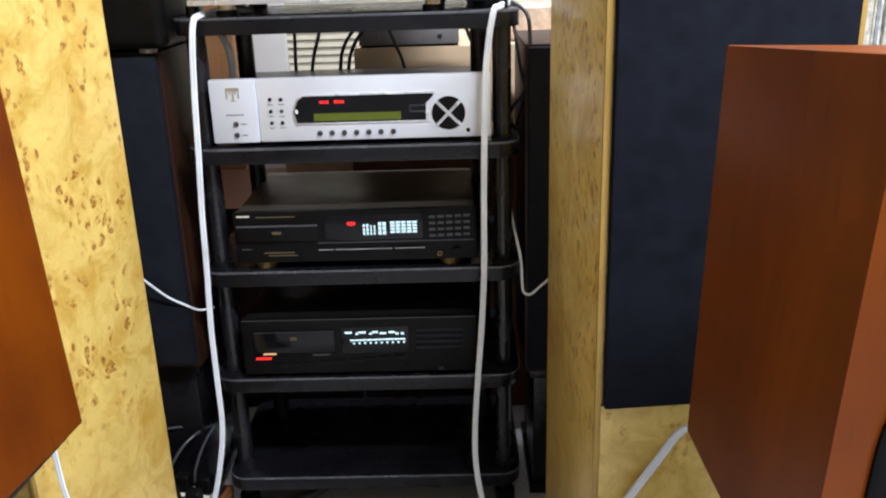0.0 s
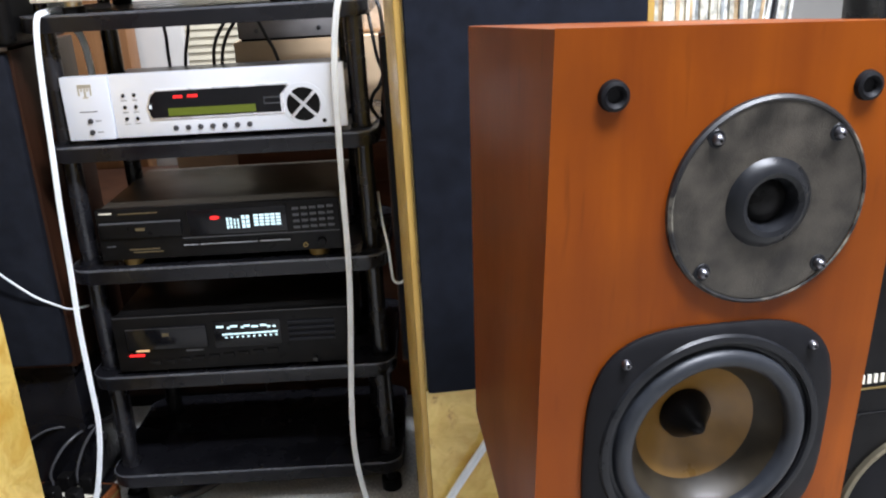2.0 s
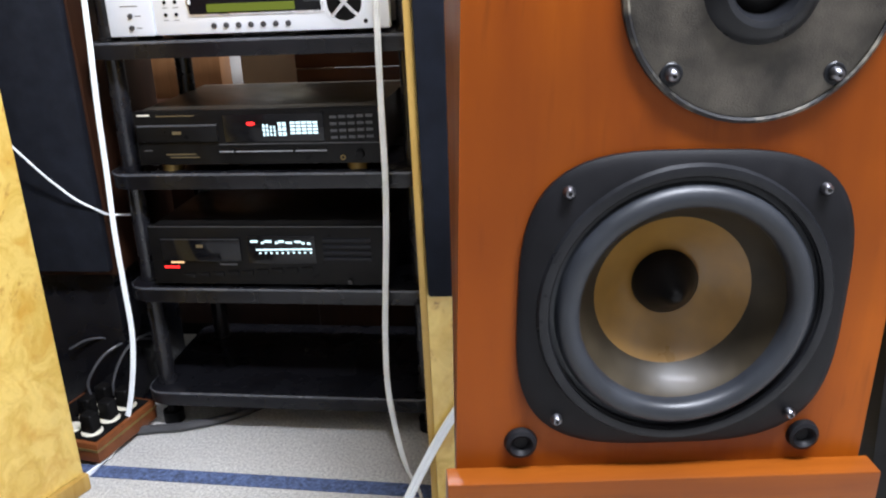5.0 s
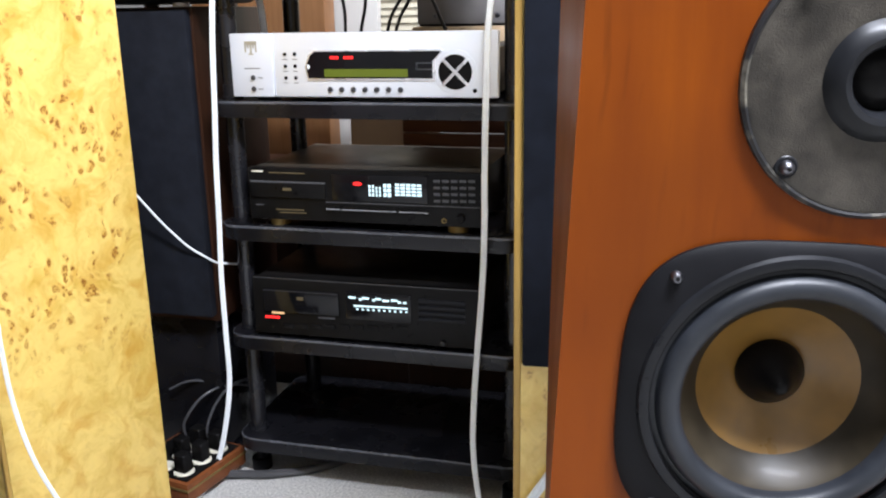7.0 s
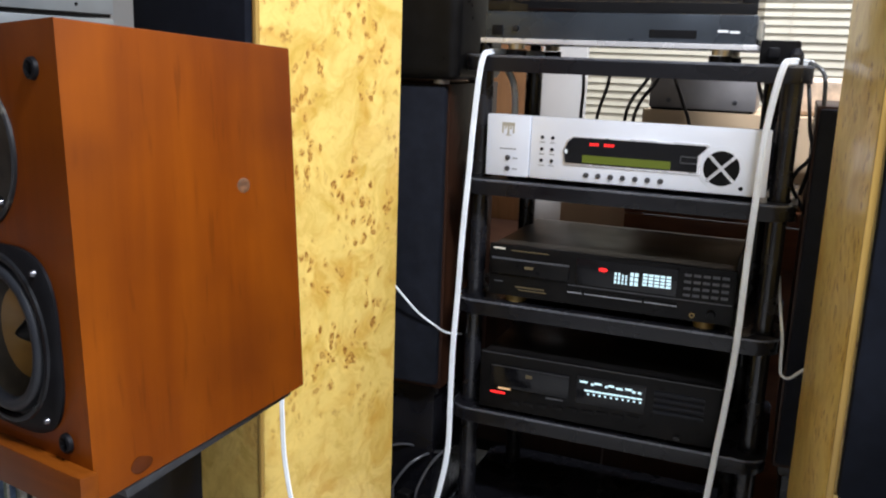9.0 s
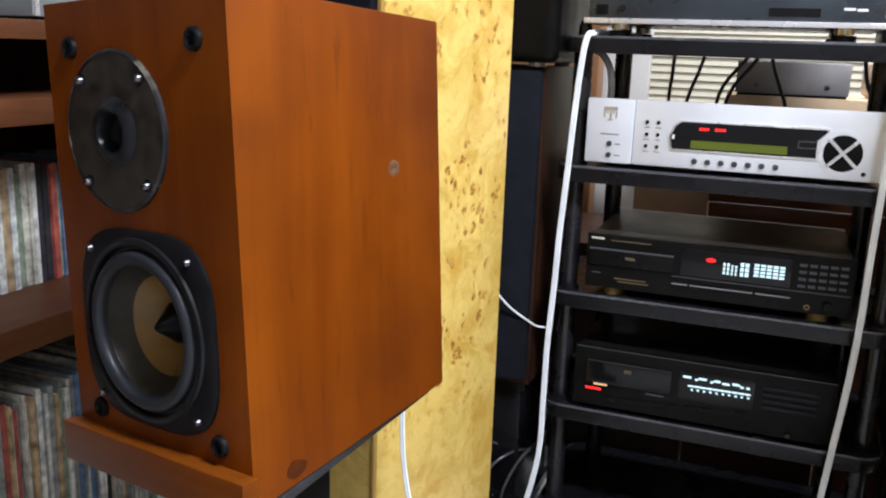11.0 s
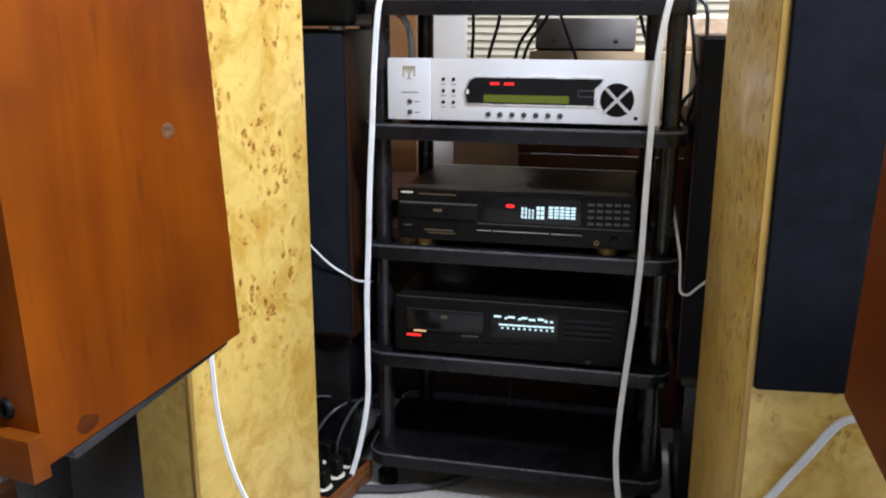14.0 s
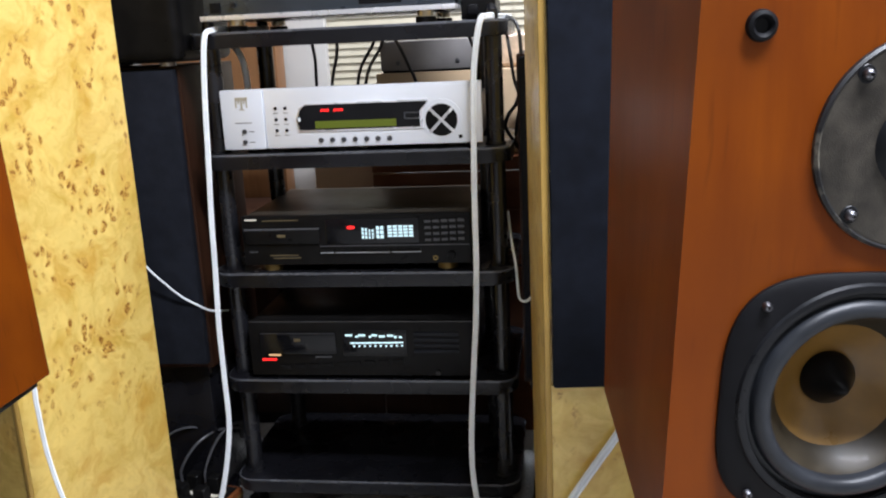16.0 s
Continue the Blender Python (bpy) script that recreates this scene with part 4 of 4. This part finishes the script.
cable("speaker_cable", [(0.27, 1.36, 0.913), (0.255, 1.27, 0.914), (0.240, 1.205, 0.914), (0.229, 1.186, 0.903), (0.217, 1.181, 0.82), (0.213, 1.179, 0.70), (0.211, 1.178, 0.60), (0.210, 1.178, 0.50), (0.205, 1.178, 0.40), (0.197, 1.178, 0.30), (0.190, 1.178, 0.20), (0.190, 1.172, 0.12), (0.202, 1.155, 0.05), (0.226, 1.11, 0.008), (0.268, 1.02, 0.0065), (0.272, 0.92, 0.0065)],
      0.0023, WHITE_PVC, "flat white speaker cable hanging down the rack", 1.25, True)
cable("speaker_cable", [(0.50, 0.66, 0.500), (0.475, 0.71, 0.468), (0.445, 0.757, 0.438), (0.430, 0.766, 0.418), (0.413, 0.765, 0.391), (0.358, 0.759, 0.307), (0.318, 0.752, 0.232), (0.285, 0.760, 0.15), (0.265, 0.80, 0.05), (0.27, 0.90, 0.0065)],
      0.0026, WHITE_PVC, "white twin speaker cable running behind a speaker", 1.2, True)
cable("speaker_cable", [(-0.40, 0.715, 0.52), (-0.36, 0.742, 0.50), (-0.337, 0.746, 0.47), (-0.3345, 0.745, 0.44), (-0.331, 0.745, 0.37), (-0.318, 0.745, 0.30), (-0.300, 0.748, 0.245), (-0.270, 0.76, 0.17), (-0.25, 0.80, 0.06), (-0.25, 0.88, 0.0065)],
      0.0017, WHITE_PVC, "white speaker cable dropping from a speaker", 1.1, True)
cable("thin_cable", [(-0.427, 1.17, 0.569), (-0.383, 1.191, 0.501), (-0.36, 1.199, 0.472), (-0.336, 1.208, 0.445), (-0.311, 1.217, 0.426), (-0.293, 1.224, 0.414), (-0.281, 1.24, 0.408), (-0.278, 1.272, 0.398)], 0.0021, WHITE_PVC, "thin white cable slung behind the rack")
cable("thin_cable", [(0.259, 1.295, 0.574), (0.266, 1.249, 0.536), (0.274, 1.228, 0.494), (0.277, 1.228, 0.448), (0.28, 1.23, 0.43), (0.292, 1.226, 0.428), (0.309, 1.22, 0.446), (0.359, 1.208, 0.496)], 0.0025, WHITE_PVC, "thin white cable looped beside the rack")
for pts in (((-0.124, 1.448, 0.902), (-0.133, 1.504, 0.851), (-0.138, 1.52, 0.782), (-0.134, 1.547, 0.654)),
            ((-0.067, 1.431, 0.901), (-0.083, 1.485, 0.859), (-0.105, 1.51, 0.791), (-0.124, 1.547, 0.654)),
            ((0.013, 1.425, 0.9), (-0.012, 1.487, 0.871), (-0.041, 1.505, 0.83), (-0.052, 1.514, 0.781), (-0.064, 1.55, 0.654)),
            ((0.028, 1.425, 0.9), (0.006, 1.488, 0.87), (-0.023, 1.506, 0.83), (-0.036, 1.514, 0.781), (-0.044, 1.551, 0.654)),
            ((0.038, 1.426, 0.9), (0.044, 1.49, 0.868), (0.059, 1.5, 0.829), (0.072, 1.509, 0.79), (0.096, 1.543, 0.652)),
            ((0.183, 1.424, 0.898), (0.197, 1.48, 0.846), (0.221, 1.507, 0.792), (0.229, 1.534, 0.72))):
    cable("black_lead", pts, 0.0034, BLACK_CABLE, "black signal lead hanging behind the rack")
cable("black_lead", [(0.252, 1.354, 0.92), (0.284, 1.256, 0.902), (0.291, 1.25, 0.862), (0.29, 1.255, 0.802), (0.28, 1.263, 0.768), (0.266, 1.274, 0.749), (0.26, 1.291, 0.725), (0.276, 1.305, 0.695), (0.286, 1.349, 0.668)], 0.0032, BLACK_CABLE, "black lead looped outside the rack post")
cable("black_lead", [(0.262, 1.305, 0.91), (0.27, 1.279, 0.864), (0.277, 1.274, 0.813), (0.285, 1.283, 0.774), (0.275, 1.324, 0.707)], 0.003, BLACK_CABLE, "black lead looped outside the rack post")
cable("power_cable", [(-0.31, 1.18, 0.012), (-0.26, 1.195, 0.009), (-0.208, 1.208, 0.0085), (-0.135, 1.247, 0.0085), (-0.079, 1.308, 0.0085), (-0.03, 1.37, 0.0085), (0.05, 1.46, 0.0085)], 0.0085, plain("grey_black_rubber", (0.05, 0.05, 0.053), 0.45), "thick dark mains cable lying on the carpet")

cable("white_lead", [(-0.257, 1.371, 0.889), (-0.231, 1.332, 0.88), (-0.212, 1.309, 0.855), (-0.208, 1.308, 0.81), (-0.223, 1.344, 0.752), (-0.244, 1.406, 0.731)], 0.006, WHITE_PVC, "white lead curling down inside the rack")

# ---- mains distribution block ----
blk = thing("power_strip", pose(-0.455, 1.105, 0, 0, 0, -11), "wood-sided mains block with ivory sockets", "power strip")
part("box", boxed(0, 0.155, 0.0, 0.16, 0.012, 0.048, 0.002), PLANK, blk)
part("stripe", boxed(-0.0008, 0.156, -0.0012, 0.161, 0.033, 0.0375), GOLD, blk)
part("top", boxed(0.008, 0.147, 0.008, 0.152, 0.046, 0.0505, 0.001), BLACK_PLASTIC, blk)
for i in range(2):
    for j in range(3):
        sx, sy = 0.075 + i * 0.045, 0.032 + j * 0.046
        soc = part("socket", lathe(bmesh.new(), 0, 0, 0, [(0.0, -0.003), (0.017, -0.003), (0.0185, -0.0015), (0.0185, 0.001)], 24), IVORY, blk, "round ivory socket")
        soc.matrix_local = pose(sx, sy, 0.0505, -90)
        if (i, j) != (0, 0):
            pl = part("plug", boxed(sx - 0.013, sx + 0.013, sy - 0.012, sy + 0.012, 0.053, 0.088, 0.005, 3), BLACK_PLASTIC, blk, "black mains plug")
LEAD = plain("grey_lead", (0.055, 0.055, 0.06), 0.4)
cable("mains_lead", [(-0.38, 1.203, 0.071), (-0.377, 1.201, 0.102), (-0.354, 1.219, 0.14), (-0.33, 1.249, 0.154), (-0.313, 1.286, 0.147), (-0.298, 1.341, 0.121)], 0.0026, LEAD, "grey mains lead rising from a plug")
cable("mains_lead", [(-0.334, 1.205, 0.072), (-0.331, 1.204, 0.098), (-0.318, 1.216, 0.135), (-0.304, 1.245, 0.159), (-0.298, 1.297, 0.153), (-0.29, 1.371, 0.123)], 0.0026, LEAD, "grey mains lead rising from a plug")
cable("mains_lead", [(-0.421, 1.23, 0.151), (-0.391, 1.24, 0.165), (-0.361, 1.252, 0.164), (-0.332, 1.27, 0.145)], 0.0022, LEAD, "thin grey lead curling behind the mains block")

# ---- bookcase with records along the west side ----
case = thing("bookcase", pose(-1.185, -0.35, 0), "brown wooden bookcase packed with records and discs", "bookcase")
for z0, z1 in ((0.0, 0.080), (0.462, 0.500), (0.765, 0.800), (0.875, 0.90)):
    part("shelf", boxed(0.0, 0.34, 0.0, 1.62, z0, z1, 0.002), SHADED_SHELF_WOOD, case)
part("back", boxed(-0.012, 0.0, 0.0, 1.62, 0.0, 0.90), WALNUT, case)
for y in (0.0, 1.60):
    for z0, z1 in ((0.0805, 0.4615), (0.5005, 0.7645), (0.8005, 0.8745)):
        part("upright", boxed(0.0, 0.338, y, y + 0.02, z0, z1, 0.001), SHADED_SHELF_WOOD, case)

SLEEVES = [plain("sleeve_" + n, c, 0.6, 0, 0.5, 60, 0.3) for n, c in (("cream", (0.52, 0.50, 0.42)), ("white", (0.62, 0.63, 0.60)), ("grey", (0.26, 0.28, 0.28)), ("blue", (0.10, 0.16, 0.28)), ("red", (0.36, 0.08, 0.06)), ("black", (0.03, 0.03, 0.035)), ("green", (0.22, 0.27, 0.20)), ("tan", (0.42, 0.30, 0.17)))]
WEIGHTS = (5, 5, 4, 3, 1, 2, 3, 2)


def row_of_sleeves(name, y0, y1, z0, tall, deep, thick, label, x_front=-1.055, along_x=False, lean=0.0, category="record", weights=WEIGHTS):
    rnd = random.Random(int(1000 * y0) + int(100 * z0) + 7)
    y = y0
    while y < y1:
        th = thick * rnd.uniform(0.6, 1.5)
        h = tall * rnd.uniform(0.93, 1.0)
        off = rnd.uniform(0, 0.012)
        material = rnd.choices(SLEEVES, weights)[0]
        if along_x:
            bm = boxed(y, y + th * 0.92, x_front + off, x_front + off + deep, 0.0, h)
        else:
            bm = boxed(x_front - off - deep, x_front - off, y, y + th * 0.92, 0.0, h)
        if lean:
            a = radians(lean + rnd.uniform(-1.5, 1.5))
            pivot = (y, 0, 0) if along_x else (0, y, 0)
            bmesh.ops.rotate(bm, verts=bm.verts, cent=pivot, matrix=Matrix.Rotation(a, 3, "Y" if along_x else "X"))
        bmesh.ops.translate(bm, verts=bm.verts, vec=(0, 0, z0))
        solid(name, bm, material, label, category, group=label)
        y += th


row_of_sleeves("record", 0.18, 0.71, 0.0805, 0.315, 0.30, 0.0065, "record sleeves packed upright on a low shelf", -0.860)
row_of_sleeves("record", 0.715, 1.235, 0.0805, 0.315, 0.30, 0.0065, "record sleeves packed upright on a low shelf", -0.860)
row_of_sleeves("disc_case", 0.22, 0.705, 0.5005, 0.19, 0.13, 0.011, "disc cases standing on a middle shelf", -0.985, category="disc case", weights=(3, 4, 3, 3, 1, 5, 3, 2))
row_of_sleeves("disc_case", 0.715, 1.235, 0.5005, 0.19, 0.13, 0.011, "disc cases standing on a middle shelf", -0.985, category="disc case", weights=(3, 4, 3, 3, 1, 5, 3, 2))

# ---- stacked components on the bookcase ----
for k, (z, h, w, label) in enumerate(((0.9005, 0.048, 0.30, "grey metal component with ventilated side"), (0.9505, 0.085, 0.33, "pale grey metal component with dark base"))):
    unit = thing("hifi_component", pose(-0.93, 0.78, z), label, "hifi component", "stacked components")
    part("case", boxed(-w, 0.0, 0.0, 0.34, 0.006, h, 0.002), plain("pale_steel", (0.30, 0.33, 0.34), 0.35, 0.5, 0.1, 8, 0.1), unit)
    part("base", boxed(-w + 0.004, -0.004, 0.004, 0.336, 0.0, 0.008), BLACK_PLASTIC, unit)
    part("edge_trim", boxed(-0.006, 0.001, -0.001, 0.006, 0.007, h - 0.001), SILVER_TRIM, unit)
    for y in (0.03, 0.25):
        s = part("screw", lathe(bmesh.new(), 0, 0, 0, [(0, -0.002), (0.003, -0.0015), (0.004, 0.001)], 12), BLACK_PLASTIC, unit)
        s.matrix_local = pose(0.0, y, 0.02, 0, 0, 90)

# ---- east side: records on a black cabinet, black speakers ----
cab = thing("black_cabinet", pose(0.665, 1.205, 0), "black low cabinet with records standing on top", "cabinet")
part("body", boxed(0, 0.60, 0.0, 0.36, 0.04, 0.787, 0.003), BLACK_SHELF, cab)
part("plinth", boxed(0.02, 0.58, 0.02, 0.34, 0.0, 0.04), BLACK_PLASTIC, cab)
row_of_sleeves("record", 0.72, 0.865, 0.7875, 0.315, 0.31, 0.006, "worn record sleeves standing on a black cabinet", 1.215, True, weights=(6, 5, 3, 0, 0, 1, 0, 4))
row_of_sleeves("record", 0.868, 0.925, 0.7875, 0.315, 0.31, 0.006, "worn record sleeves standing on a black cabinet", 1.215, True, 7, weights=(5, 4, 4, 0, 0, 3, 0, 3))
sp = thing("cloth_front_speaker", pose(1.007, 1.06, 0), "tall speaker with a blue-grey cloth front", "speaker")
part("cabinet", boxed(0, 0.30, 0.01, 0.14, 0, 1.15, 0.003), BLACK_SHELF, sp)
part("grille", boxed(0.008, 0.292, -0.008, 0.012, 0.03, 1.14, 0.004), plain("blue_grey_cloth", (0.055, 0.06, 0.075), 0.9, 0, 0.2, 30, 0.5), sp)

fl = thing("black_floor_speaker", pose(0.835, 0.79, 0, 0, 0, 8), "black floor speaker with two gold-ringed drivers", "speaker")
part("cabinet", boxed(0, 0.34, 0.004, 0.30, 0, 0.72, 0.004), BLACK_PLASTIC, fl)
RING = plain("gold_grey_ring", (0.20, 0.175, 0.12), 0.35, 0.8, 0.2, 20, 0)
for z, r in ((0.548, 0.075), (0.218, 0.120)):
    part("driver_ring", lathe(bmesh.new(), 0.17, z, 0, [(r - 0.004, 0.001), (r - 0.003, -0.004), (r, -0.005), (r + 0.003, -0.003), (r + 0.004, 0.005)], 48), RING, fl, "thin gold-grey ring")
    part("driver_cone", lathe(bmesh.new(), 0.17, z, 0, [(0, -0.012), (r * 0.3, -0.010), (r * 0.42, 0.002), (r * 0.8, -0.006), (r - 0.004, 0.0015)], 48), RUBBER, fl, "black driver cone")
for k in range(6):
    part("print_bar", boxed(0.052 + k * 0.009, 0.057 + k * 0.009, 0.002, 0.006, 0.420, 0.432), IVORY, fl)
part("print_bar", boxed(0.050, 0.108, 0.002, 0.006, 0.411, 0.413), GOLD, fl)
part("panel_line", boxed(0.0, 0.34, 0.002, 0.006, 0.375, 0.377), GLOSS_BLACK, fl)
rod = thing("floor_stand", pose(0.781, 0.715, 0), "slim grey metal stand with a white lower sleeve", "stand")
part("pole", boxed(-0.007, 0.007, -0.006, 0.006, 0.30, 0.416, 0.002), GREY_METAL, rod)
part("sleeve", boxed(-0.010, 0.010, -0.009, 0.009, 0.012, 0.30, 0.002), WHITE_PANEL, rod, "white lower sleeve")
part("base", post(bmesh.new(), 0, 0, 0, 0.012, 0.05), BLACK_PLASTIC, rod)
